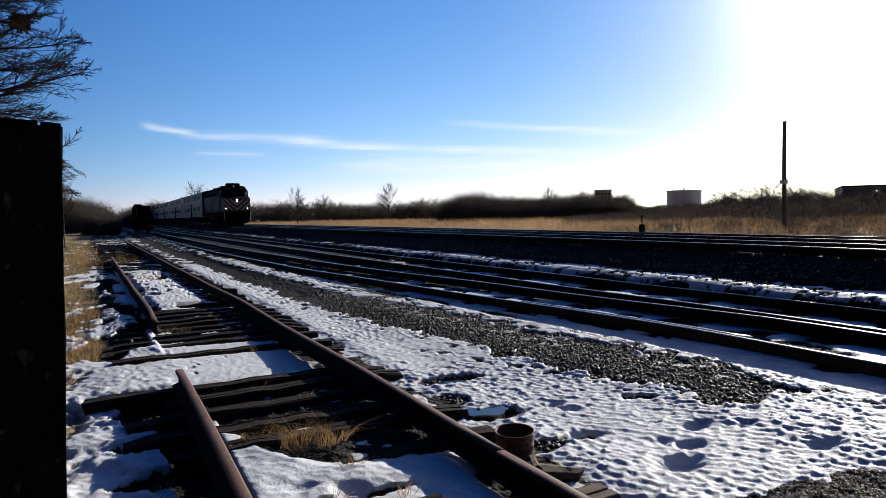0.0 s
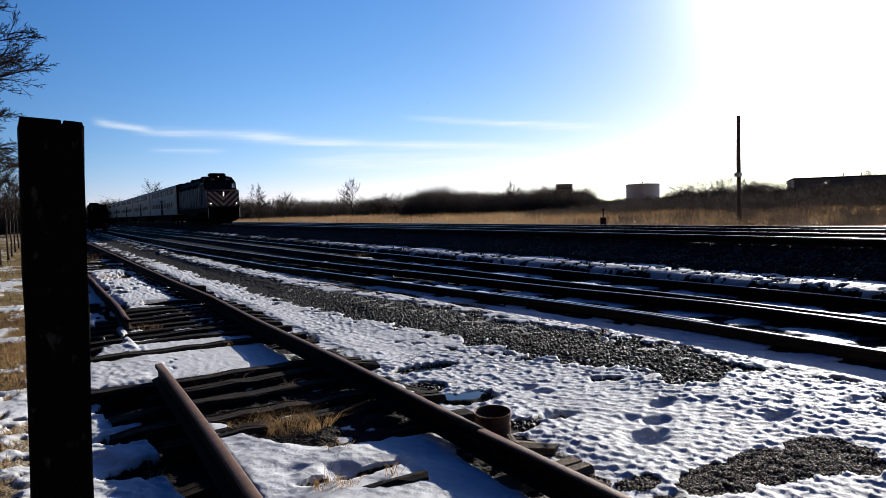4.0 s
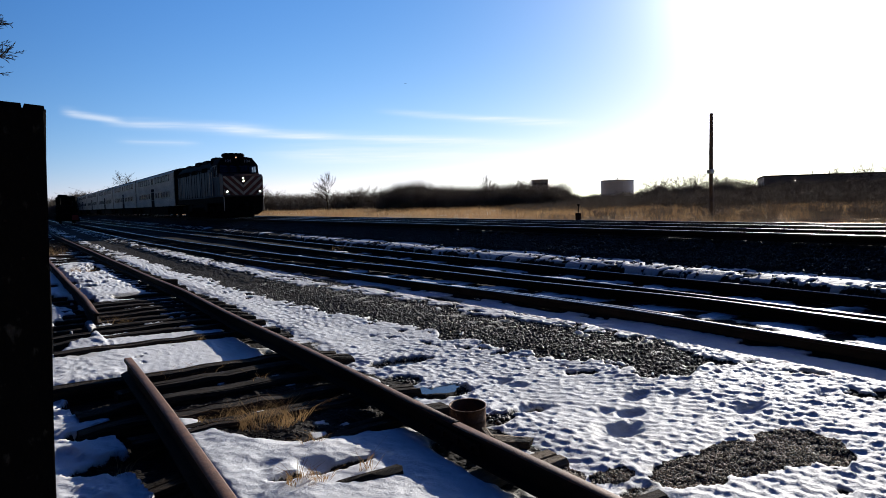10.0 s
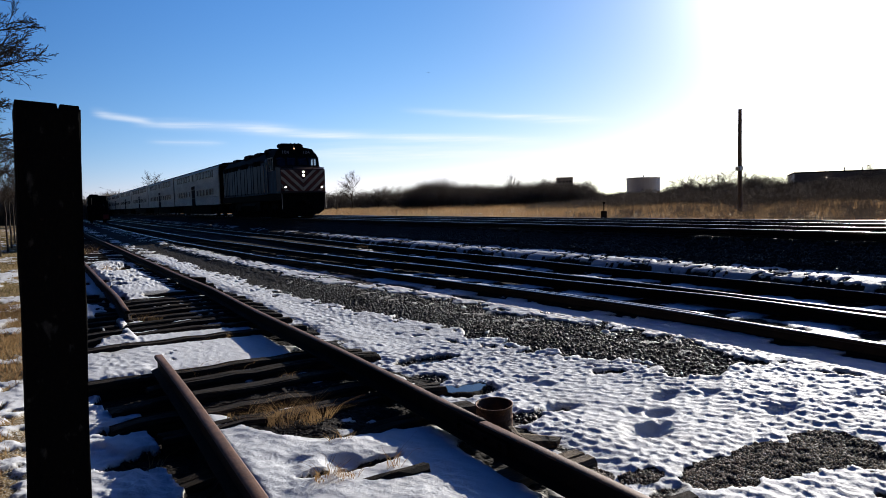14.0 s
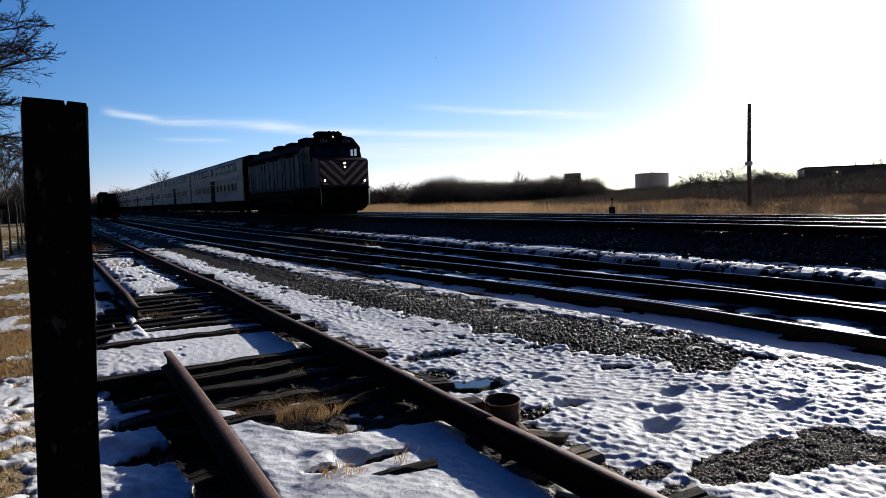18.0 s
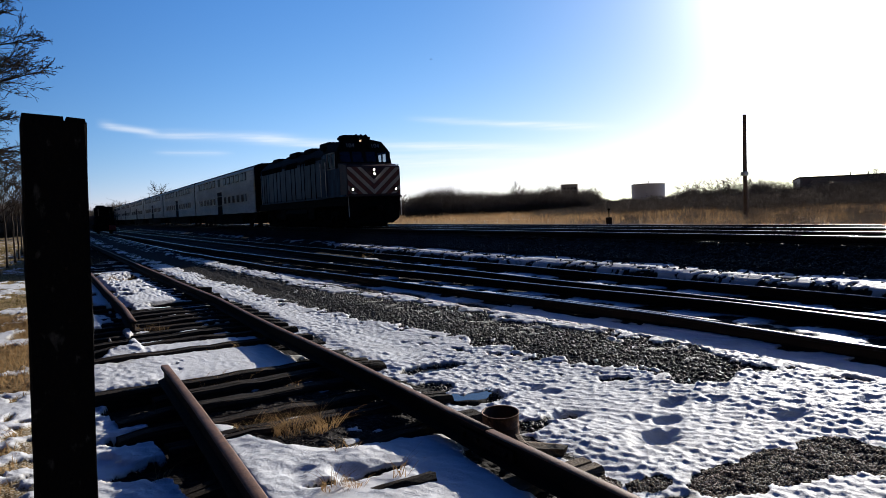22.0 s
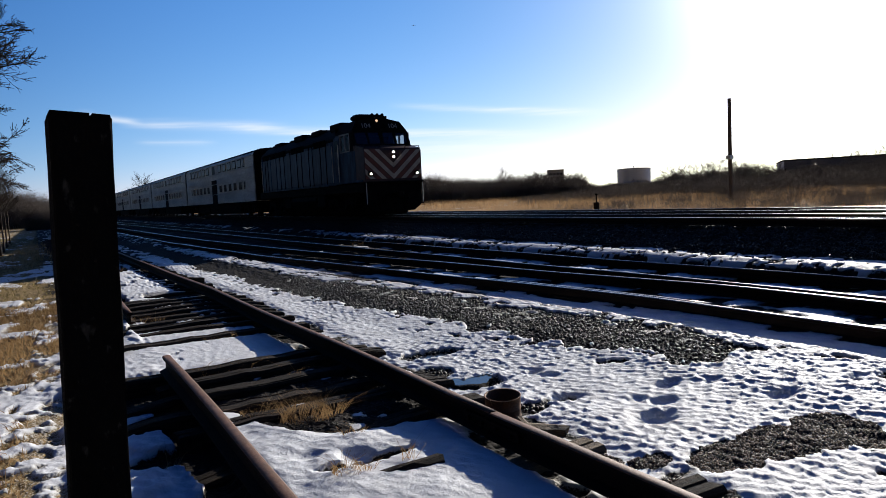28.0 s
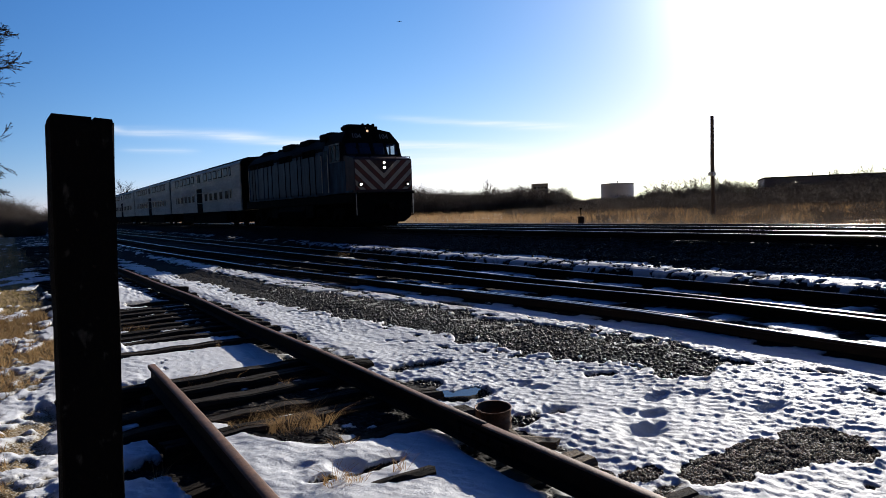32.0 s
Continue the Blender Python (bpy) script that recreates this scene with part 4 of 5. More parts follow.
        for y0, y1, z0, z1 in ((1.42, 1.47, 2.9, 3.72), (2.51, 2.56, 2.9, 3.72), (1.96, 2.02, 2.9, 3.72), (1.42, 2.56, 2.9, 2.95), (1.42, 2.56, 3.66, 3.72)):
            q.box(s * (C - 0.005), (y0 + y1) / 2, (z0 + z1) / 2, 0.07, y1 - y0, z1 - z0)
        f = q.part("cab_window_frame", M_DULLFRAME, e, "dull grey cab window frame")
        for y0, y1 in ((1.47, 1.96), (2.02, 2.51)):
            q = Build()
            q.face([(s * (C - 0.01), y0, 2.95), (s * (C - 0.01), y1, 2.95), (s * (C - 0.01), y1, 3.66), (s * (C - 0.01), y0, 3.66)])
            q.part("pane", M_CABGLASS, f)
        q = Build()
        q.loft([[(s * 0.26, rake(3.84) - 0.03, 3.84), (s * 1.1, rake(3.84) - 0.03, 3.84), (s * 1.0, rake(4.18) - 0.03, 4.18), (s * 0.26, rake(4.18) - 0.03, 4.18)], [(s * 0.26, rake(3.84) + 0.02, 3.84), (s * 1.1, rake(3.84) + 0.02, 3.84), (s * 1.0, rake(4.18) + 0.02, 4.18), (s * 0.26, rake(4.18) + 0.02, 4.18)]])
        board = q.part("number_board", M_BLACK, cab, "black number board with white figures")
        letters("104", 0.32, pose(s * 0.66, rake(4.01) - 0.042, 4.01, 90 - 22.8, 0, 0), M_DULLFRAME, board, "figures")
    for z, x in ((4.26, -0.06),):
        q = Build()
        q.tube((x, rake(z) - 0.06, z), (x, rake(z) - 0.0, z), 0.05, sides=12)
        q.part("marker_light", M_MARKER, cab, "small lit marker lamp")
    # blue body
    b = Build()
    outline = [(-W, 1.48), (-W, 3.62), (-W + 0.12, 3.78), (-0.9, 4.12), (0.9, 4.12), (W - 0.12, 3.78), (W, 3.62), (W, 1.48)]
    b.loft([[(x, y, z) for x, z in outline] for y in (3.12, 15.25)])
    body = b.part("hood", M_BLUE, e, "dark blue ribbed engine hood")
    b = Build()
    cap = [(-W - 0.012, 3.5), (-W - 0.012, 3.64), (-W + 0.11, 3.8), (-0.9, 4.14), (0.9, 4.14), (W - 0.11, 3.8), (W + 0.012, 3.64), (W + 0.012, 3.5)]
    b.loft([[(x, y, z) for x, z in cap] for y in (3.2, 15.27)])
    b.part("hood_roof", M_BLACK, body, "sooty black roof of the hood")
    b = Build()
    b.loft([[(x * 0.84, y, z if z < 2 else z - 0.1) for x, z in outline] for y in (15.25, 15.95)])
    b.part("rear_hood", M_BLACK, e, "narrow black rear end of the hood")
    for s in (-1, 1):
        b = Build()
        b.box(s * (W - 0.01), 7.7, 1.56, 0.06, 15.0, 0.1, 0.015)
        b.part("sill", M_BLUE, body)
        b = Build()
        b.tube((s * (W - 0.05), 15.4, 1.5), (s * (W - 0.05), 15.4, 3.4), 0.03, sides=6)
        b.part("grab_iron", M_FRAME, e)
    rng = random.Random(3)
    y = 3.6
    for s in (-1, 1):
        y = 3.5
        while y < 14.9:
            w = rng.choice((0.55, 0.75, 0.75, 1.1))
            if y + w > 15.2:
                break
            q = Build()
            q.box(s * (W + 0.012), y + w / 2, 2.5, 0.04, w - 0.07, 1.75, 0.012)
            q.part("body_panel", M_PANEL, body)
            q = Build()
            q.box(s * (W + 0.025), y + w - 0.0, 2.55, 0.05, 0.05, 2.0, 0.008)
            q.part("rib", M_BLACK if rng.random() < 0.65 else M_BLUE, body)
            y += w
        for y0, y1 in ((4.3, 5.9), (7.4, 9.4), (10.4, 14.9)):
            q = Build()
            q.box(s * (W - 0.02), (y0 + y1) / 2, 3.52, 0.09, y1 - y0, 0.36, 0.02)
            for k in range(int((y1 - y0) / 0.12)):
                q.box(s * (W + 0.03), y0 + 0.08 + 0.12 * k, 3.52, 0.03, 0.03, 0.32)
            q.part("grille", M_BLACK, body, "black intake grille")
        # cab door and rails
        q = Build()
        q.box(s * (W + 0.002), 2.92, 2.6, 0.04, 0.6, 2.05, 0.012)
        d = q.part("cab_door", M_BLUE, body)
        q = Build()
        q.box(s * (W + 0.02), 2.92, 3.25, 0.02, 0.4, 0.5, 0.01)
        q.part("pane", M_WIN, d)
        for yy in (2.62, 3.36):
            q = Build()
            q.tube((s * (W + 0.07), yy, 1.6), (s * (W + 0.07), yy, 3.3), 0.02, sides=6)
            q.part("grab_iron", M_FRAME, body)
    # roof gear
    for y0, w, l, h in ((3.85, 2.1, 1.35, 0.24), (5.3, 1.5, 1.2, 0.1), (6.65, 2.0, 1.3, 0.2), (7.9, 1.7, 1.0, 0.12), (9.2, 2.1, 1.4, 0.22), (13.2, 1.9, 1.3, 0.18)):
        q = Build()
        q.box(0, y0, 4.1 + h / 2, w, l, h + 0.1, 0.05)
        q.part("roof_hatch", M_BLACK, body)
    for y0 in (10.7, 12.0, 14.4, 15.3):
        q = Build()
        q.tube((0, y0, 4.08), (0, y0, 4.34), 0.58, sides=20)
        q.tube((0, y0, 4.34), (0, y0, 4.38), 0.5, sides=20)
        q.part("roof_fan", M_BLACK, body)
    q = Build()
    q.box(0.0, 2.35, 4.48, 1.5, 0.8, 0.3, 0.1)
    q.part("air_conditioner", M_BLACK, body)
    q = Build()
    for x in (-0.25, 0, 0.25):
        q.tube((x, 1.65, 4.5), (x, 1.35, 4.52), 0.03, 0.075, sides=10)
    q.tube((0, 1.65, 4.3), (0, 1.65, 4.5), 0.03, sides=6)
    q.tube((-0.3, 1.65, 4.5), (0.3, 1.65, 4.5), 0.025, sides=6)
    q.part("horn", M_BLACK, body)
    q = Build()
    q.tube((0.5, 1.6, 4.3), (0.5, 1.6, 4.5), 0.08, sides=10)
    q.part("beacon", M_BLACK, body)
    return e


def gallery_car():
    L, H = 23.75, 1.42
    e = empty("passenger_car", pose(12.87, 90, 0.88), "stainless steel double-deck passenger car with dark windows", "railway car", "cars of the train")
    b = Build()
    shell = [(-H, 1.02), (-H, 4.0), (-H + 0.1, 4.16), (-0.9, 4.36), (0, 4.42), (0.9, 4.36), (H - 0.1, 4.16), (H, 4.0), (H, 1.02)]
    b.loft([[(x, y, z) for x, z in shell] for y in (0.15, L - 0.15)])
    body = b.part("body", M_STEEL, e, "pale stainless steel shell")
    b = Build()
    b.prism([(-H + 0.1, 4.16), (-0.9, 4.38), (0, 4.45), (0.9, 4.38), (H - 0.1, 4.16)], 0.1, L - 0.1)
    b.part("roof", M_CARDARK, e, "grey grimy roof")
    for s in (-1, 1):
        for z0, n in ((1.08, 9), (2.58, 5)):
            b = Build()
            prof = [(s * H, z0)] + [(s * (H + (0.014 if i % 2 else 0.002)), z0 + 0.035 * i) for i in range(1, 2 * n)] + [(s * H, z0 + 0.07 * n)]
            b.loft([[(x, y, z) for x, z in prof] for y in (0.3, L / 2 - 0.95)])
            b.part("fluting", M_STEEL, body)
            b = Build()
            b.loft([[(x, y, z) for x, z in prof] for y in (L / 2 + 0.95, L - 0.3)])
            b.part("fluting", M_STEEL, body)
        for z in (1.72, 2.5, 3.28, 3.98):
            b = Build()
            b.box(s * (H + 0.006), L / 2, z, 0.05, L - 0.4, 0.045, 0.01)
            b.part("belt_rail", M_STEEL, body)
        for side in (-1, 1):
            for i in range(6):
                y = L / 2 + side * (2.2 + 1.5 * i - (0.4 if i == 5 else 0))
                w = 0.82 if i < 5 else 0.3
                for z, hh in ((2.12, 0.52), (3.64, 0.44)):
                    q = Build()
                    q.box(s * (H + 0.008), y, z, 0.03, w + 0.16, hh + 0.14, 0.012)
                    f = q.part("window_frame", M_CARDARK if z > 3 else M_STEEL, body)
                    q = Build()
                    q.box(s * (H + 0.0105), y, z, 0.03, w, hh, 0.005)
                    q.part("pane", M_PALEGLASS if z > 3 else M_WIN, f)
        # no recess is cut; the panel's near-black colour stands for its shade
        q = Build()
        q.box(s * (H - 0.02), L / 2, 1.85, 0.09, 1.75, 2.0, 0.02)
        d = q.part("door", M_CARDARK, body, "entrance doors, recess shade painted as a near-black panel")
        q = Build()
        q.box(s * (H + 0.012), L / 2, 3.62, 0.03, 0.8, 0.6, 0.01)
        q.part("vent_window", M_WIN, body)
    # near-black panels paint the shade on the car ends
    for y in (0.1, L - 0.1):
        q = Build()
        q.box(0, y, 2.6, 2.72, 0.26, 3.1, 0.04)
        w = q.part("end_wall", M_CARDARK, e, "end wall with its shade painted near-black")
        q = Build()
        q.box(0, y, 2.3, 0.9, 0.36, 2.1, 0.04)
        q.part("end_door", M_BLACK, w)
    b = Build()
    b.box(0, L / 2, 0.62, 2.5, 14.4, 0.82, 0.05)
    b.box(0.1, L / 2 - 4, 0.56, 2.4, 4.0, 0.6, 0.05)
    b.box(-0.1, L / 2 + 4.6, 0.58, 2.4, 3.4, 0.56, 0.05)
    b.part("underfloor_box", M_CARDARK, e)
    b = Build()
    b.box(0, L / 2, 0.98, 2.7, L - 0.5, 0.14, 0.02)
    b.part("underframe", M_CARDARK, e)
    for y in (2.9, L - 2.9):
        truck(e, y, 2.5, 0.45)
    return e


LOCO = locomotive()
CARS = [gallery_car()]
for i in range(8):
    CARS.append(copy_thing(CARS[0], pose(12.87, 120 + 24 * i, 0.88)))

# ---- things near the camera ----
def fence_post():
    e = empty("wooden_post", pose(-0.238, 2.47, -0.02, 0.0, 1.67, 3), "square weathered dark timber post with a notched top", "post")
    b = Build()
    rings = []
    r = random.Random(5)
    for i in range(15):
        z = -0.3 + 2.27 * i / 14
        j = [r.uniform(-0.003, 0.003) for _ in range(8)]
        w, d = 0.096, 0.09
        rings.append([(-w + 0.006 + j[0], -d, z), (w - 0.014 + j[1], -d + j[2], z), (w - 0.01 + j[3], -d + 0.006, z), (w - 0.016 + j[4], d - 0.01, z), (w - 0.022, d + j[5], z), (-w + 0.012, d + j[6], z), (-w + j[7], d - 0.012, z), (-w + j[0], -d + 0.012, z)])
    b.loft(rings)
    for x0, x1, h in ((-0.095, 0.024, 0.018), (0.0265, 0.086, 0.014)):
        b.loft([[(x0, -0.088, 1.965), (x1, -0.088, 1.965), (x1, 0.088, 1.965), (x0, 0.088, 1.965)], [(x0 + 0.004, -0.084, 1.97 + h), (x1 - 0.003, -0.085, 1.97 + h * 0.8), (x1 - 0.003, 0.084, 1.97 + h), (x0 + 0.004, 0.085, 1.968 + h)]])
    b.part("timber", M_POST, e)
    for x, z in ((0.015, 1.5), (0.02, 1.33), (-0.03, 1.62)):
        q = Build()
        q.tube((x, -0.094, z), (x, -0.088, z), 0.005, sides=8)
        q.part("nail", M_SHADED_RUST, e)


fence_post()


def utility_pole():
    e = empty("utility_pole", pose(44.1, 32.1, -0.3, 0, -0.4, 0), "bare weathered wooden pole with a small box bracket", "pole")
    b = Build()
    b.loft([[(r * math.cos(a * math.pi / 6) + 0.02 * math.sin(z), r * math.sin(a * math.pi / 6), z) for a in range(12)] for z, r in ((-0.5, 0.17), (1.5, 0.165), (3, 0.155), (5, 0.14), (7, 0.125), (8.1, 0.12))])
    b.part("shaft", M_POLE, e)
    b = Build()
    b.box(-0.06, 0, 3.75, 0.46, 0.4, 0.32, 0.04)
    b.part("box", M_FRAME, e, "pale grey bracket box")


utility_pole()


# ---- plants and stones in numbers ----
def sticks(p0, p1, r0, r1, sides=3):
    """Corners and faces of many tapered sticks."""
    p0, p1 = np.asarray(p0, float), np.asarray(p1, float)
    w = p1 - p0
    w /= np.linalg.norm(w, axis=1, keepdims=True) + 1e-9
    ref = np.where(np.abs(w[:, 2:3]) < 0.8, np.array([[0, 0, 1.0]]), np.array([[1.0, 0, 0]]))
    u = np.cross(w, ref)
    u /= np.linalg.norm(u, axis=1, keepdims=True) + 1e-9
    v = np.cross(w, u)
    n = len(p0)
    out = np.zeros((n, 2 * sides, 3))
    for i in range(sides):
        a = 2 * math.pi * i / sides
        d = math.cos(a) * u + math.sin(a) * v
        out[:, i], out[:, sides + i] = p0 + d * np.asarray(r0)[:, None], p1 + d * np.asarray(r1)[:, None]
    base = (np.arange(n) * 2 * sides)[:, None, None]
    quads = np.array([[i, (i + 1) % sides, sides + (i + 1) % sides, sides + i] for i in range(sides)])[None] + base
    return out.reshape(-1, 3), quads.reshape(-1, 4)


def bearing(az, dist):
    """A place at that bearing from the camera, in degrees clockwise from the tracks' line."""
    return dist * math.sin(radians(az)) - 0.17, dist * math.cos(radians(az)) - 0.09


def bare_tree(x, y, tall, seed, label="bare leafless tree standing in the field", rad=None, reach=0.42, levels=4, base=None, low=0.25, forks=2, droop=0.0, twig=0.022, upright=0.0, limbs=3, kink=1.0, keep=0.78, lean=0.006):
    """A leafless tree: a tapered trunk, and limbs that fork down to twigs."""
    r = random.Random(seed)
    z0 = float(height(x, y)) if base is None else base
    e = empty("tree", pose(x, y, z0 - 0.1), label, "tree")
    rad = rad or tall * 0.018
    p0, p1, r0, r1 = [], [], [], []

    def grow(p, d, long, rr, level):
        steps = 4 if level < 2 else 3
        for i in range(steps):
            bend = (0.13 + 0.035 * level) * kink
            d = (d + Vector((r.uniform(-1, 1), r.uniform(-1, 1), r.uniform(-0.7, 0.7) - droop + upright)) * bend).normalized()
            q = p + d * long / steps
            a, b = rr * (1 - 0.55 * i / steps), rr * (1 - 0.55 * (i + 1) / steps)
            p0.append(p), p1.append(q), r0.append(a), r1.append(b)
            p = q
            if level < levels:
                for _ in range(forks):
                    if r.random() < keep:
                        u = (d + Vector((r.uniform(-1, 1), r.uniform(-1, 1), r.uniform(-0.6, 0.7) + upright)) * 0.85).normalized()
                        grow(p, u, long * r.uniform(0.38, 0.62), max(b * 0.55, rad * twig), level + 1)

    n = 8
    tr = Build()
    pts = [Vector((r.uniform(-1, 1) * tall * lean * i, r.uniform(-1, 1) * tall * lean * i, tall * 0.74 * i / n)) for i in range(n + 1)]
    tr.loft([[(p.x + rad * f * math.cos(a * math.pi / 5), p.y + rad * f * math.sin(a * math.pi / 5), p.z) for a in range(10)] for p, f in zip(pts, (1.35, 0.95, 0.85, 0.74, 0.62, 0.5, 0.38, 0.26, 0.15))])
    for i in range(1, n + 1):
        if 0.74 * i / n < low:
            continue
        for k in range(limbs):
            a = r.uniform(0, 2 * math.pi)
            up = 0.2 + 0.9 * (i / n) ** 2 + upright
            grow(pts[i], Vector((math.cos(a), math.sin(a), up)).normalized(), tall * reach * (1.1 - 0.55 * i / n), rad * 0.4 * (1.15 - 0.7 * i / n), 1)
    tr.part("trunk", M_BARK, e, smooth=True)
    v, f = sticks(p0, p1, r0, r1, 3)
    ob = new("crown", big_mesh("crown", v, f, M_TWIG))
    ob.parent = e
    return e


def spreading_oak():
    """A broad old tree: long limbs that spread level, bend up at the ends and divide into fans of twigs."""
    r = random.Random(12)
    e = empty("tree", pose(-5.7, 27.5, float(height(-5.7, 27.5)) - 0.1), "large leafless oak with spreading crooked limbs", "tree")
    p0, p1, r0, r1 = [], [], [], []

    def grow(p, d, long, rr, level):
        steps = (11, 6, 4, 3)[level]
        sway = Vector((r.uniform(-1, 1), r.uniform(-1, 1), r.uniform(-0.9, 0.6))) * 0.05
        turn = r.choice((-1, 1))
        for i in range(steps):
            d = (d + sway + Vector((r.uniform(-1, 1), r.uniform(-1, 1), r.uniform(-1.0, 0.95))) * (0.12, 0.14, 0.17, 0.2)[level]).normalized()
            q = p + d * long / steps
            a, b = max(rr * (1 - 0.8 * i / steps), 0.008), max(rr * (1 - 0.8 * (i + 1) / steps), 0.008)
            p0.append(p), p1.append(q), r0.append(a), r1.append(b)
            p = q
            if level < 3 and (i > 0 or level > 0):
                for _ in range((2, 2, 1)[level] if r.random() < 0.72 else 1):
                    turn = -turn
                    side = d.cross(Vector((r.uniform(-0.5, 0.5), r.uniform(-0.5, 0.5), 1))).normalized() * turn
                    u = (d + side * r.uniform(0.45, 0.95) + Vector((0, 0, r.uniform(-0.45, 0.6)))).normalized()
                    left = long * (1 - 0.75 * i / steps)
                    grow(p, u, min(left, 3.2) * r.uniform(0.34, 0.62), max(b * 0.62, 0.008), level + 1)

    stem = [Vector((0.15 * math.sin(i), 0.12 * math.cos(1.3 * i), 0.72 * i)) for i in range(14)]
    for i in range(6, 14):
        for k in range(7):
            a = 2 * math.pi * (k + 0.62 * i + r.uniform(-0.15, 0.15)) / 7
            f = (i - 4) / 9
            grow(stem[i], Vector((math.cos(a), math.sin(a), 0.02 + 0.75 * f * f)).normalized(), 5.8 * (1 - 0.3 * f * f) * r.uniform(0.85, 1.05), 0.12 - 0.06 * f, 0)
    v, f = sticks(p0, p1, r0, r1, 3)
    ob = new("crown", big_mesh("crown", v, f, M_TWIG))
    ob.parent = e
    b = Build()
    b.loft([[(q[0] + w * math.cos(t * math.pi / 5), q[1] + w * math.sin(t * math.pi / 5), q[2]) for t in range(10)] for q, w in zip(stem, [0.42] + [0.33 - 0.022 * i for i in range(13)])])
    b.part("trunk", M_BARK, e, smooth=True)
    return e


def thicket(name, places, tall, thick, label, seed, mat=None, stems=4, twigs=5, spread_out=0.5):
    """A mass of leafless stems, several from each root."""
    r = np.random.default_rng(seed)
    p = np.repeat(np.asarray(places, float), stems, 0)
    h = np.repeat(np.asarray(tall, float), stems) * r.uniform(0.45, 1.0, len(p))
    t = np.repeat(np.asarray(thick, float), stems)
    n = len(p)
    lean = r.normal(0, spread_out * 0.5, (n, 2)) * h[:, None]
    a = np.column_stack([p[:, 0], p[:, 1], height(p[:, 0], p[:, 1]) - 0.1])
    b = a + np.column_stack([lean * 0.35, h * 0.5])
    c = a + np.column_stack([lean, h])
    s0, s1, q0, q1 = [a, b], [b, c], [t, t * 0.7], [t * 0.7, t * 0.4]
    for _ in range(twigs):
        f = r.uniform(0.15, 1.0, (n, 1))
        st = np.where(f < 0.5, a + (b - a) * f * 2, b + (c - b) * (f * 2 - 1))
        en = st + np.column_stack([r.normal(0, 0.22, (n, 2)) * h[:, None], h * r.uniform(0.06, 0.3, n)])
        s0.append(st), s1.append(en), q0.append(t * 0.55), q1.append(t * 0.35)
    v, f = sticks(np.concatenate(s0), np.concatenate(s1), np.concatenate(q0), np.concatenate(q1))
    return tagged(new(name, big_mesh(name, v, f, mat or M_BRUSH)), label, "shrubs", kind="stuff")


def blades(name, x, y, tall, wide, label, seed, mat=None, lean=0.35, lift=0.0, category="grass"):
    """Dead grass: each blade two joined slips that bend over."""
    r = np.random.default_rng(seed)
    n = len(x)
    z = height(x, y) - 0.02 + lift
    a = r.uniform(0, 2 * math.pi, n)
    side = np.column_stack([np.cos(a), np.sin(a), np.zeros(n)]) * (wide / 2)[:, None]
    b = r.uniform(0, 2 * math.pi, n)
    k = lean * tall * r.uniform(0.05, 1.5, n)
    way = np.column_stack([np.cos(b) * k, np.sin(b) * k, np.zeros(n)])
    p = np.column_stack([x, y, z])
    up = np.column_stack([np.zeros(n), np.zeros(n), tall])
    m, t = p + way * 0.3 + up * 0.6, p + way + up * r.uniform(0.8, 1.0, n)[:, None]
    v = np.stack([p - side, p + side, m + side * 0.7, m - side * 0.7, t + side * 0.12, t - side * 0.12], 1).reshape(-1, 3)
    i = (np.arange(n) * 6)[:, None, None]
    f = (np.array([[0, 1, 2, 3], [3, 2, 4, 5]])[None] + i).reshape(-1, 4)
    return tagged(new(name, big_mesh(name, v, f, mat or M_STRAW)), label, category, kind="stuff")


def stones(name, x, y, size, label, seed, sink=0.3, mat=None):
    """Angular stones, each a squashed and cut lump of its own."""
    r = np.random.default_rng(seed)
    g = (1 + 5**0.5) / 2
    ico = np.array([(-1, g, 0), (1, g, 0), (-1, -g, 0), (1, -g, 0), (0, -1, g), (0, 1, g), (0, -1, -g), (0, 1, -g), (g, 0, -1), (g, 0, 1), (-g, 0, -1), (-g, 0, 1)]) / 1.9
    tri = np.array([(0, 11, 5), (0, 5, 1), (0, 1, 7), (0, 7, 10), (0, 10, 11), (1, 5, 9), (5, 11, 4), (11, 10, 2), (10, 7, 6), (7, 1, 8), (3, 9, 4), (3, 4, 2), (3, 2, 6), (3, 6, 8), (3, 8, 9), (4, 9, 5), (2, 4, 11), (6, 2, 10), (8, 6, 7), (9, 8, 1)])
    n = len(x)
    v = ico[None] * r.uniform(0.65, 1.25, (n, 12, 1)) * (size[:, None] * r.uniform(0.6, 1.25, (n, 3)))[:, None, :]
    a = r.uniform(0, 2 * math.pi, n)
    c, s = np.cos(a)[:, None], np.sin(a)[:, None]
    v = np.stack([v[..., 0] * c - v[..., 1] * s, v[..., 0] * s + v[..., 1] * c, v[..., 2]], -1)
    v += np.column_stack([x, y, height(x, y) + size * (0.5 - sink)])[:, None, :]
    f = (tri[None] + (np.arange(n) * 12)[:, None, None]).reshape(-1, 3)
    return tagged(new(name, big_mesh(name, v.reshape(-1, 3), f, mat or M_STONE)), label, "ballast", kind="stuff")


def scatter(n, x0, x1, y0, y1, seed, keep):
    """Random places in a rectangle that pass the test."""
    r = np.random.default_rng(seed)
    x, y = r.uniform(x0, x1, n), r.uniform(y0, y1, n)
    ok = keep(x, y)
    return x[ok], y[ok]


R7 = np.random.default_rng(11)
bare = lambda x, y: cover_at(x, y)[0] < 0.4
x, y = scatter(62000, 2.7, 6.1, 3.2, 14, 1, bare)
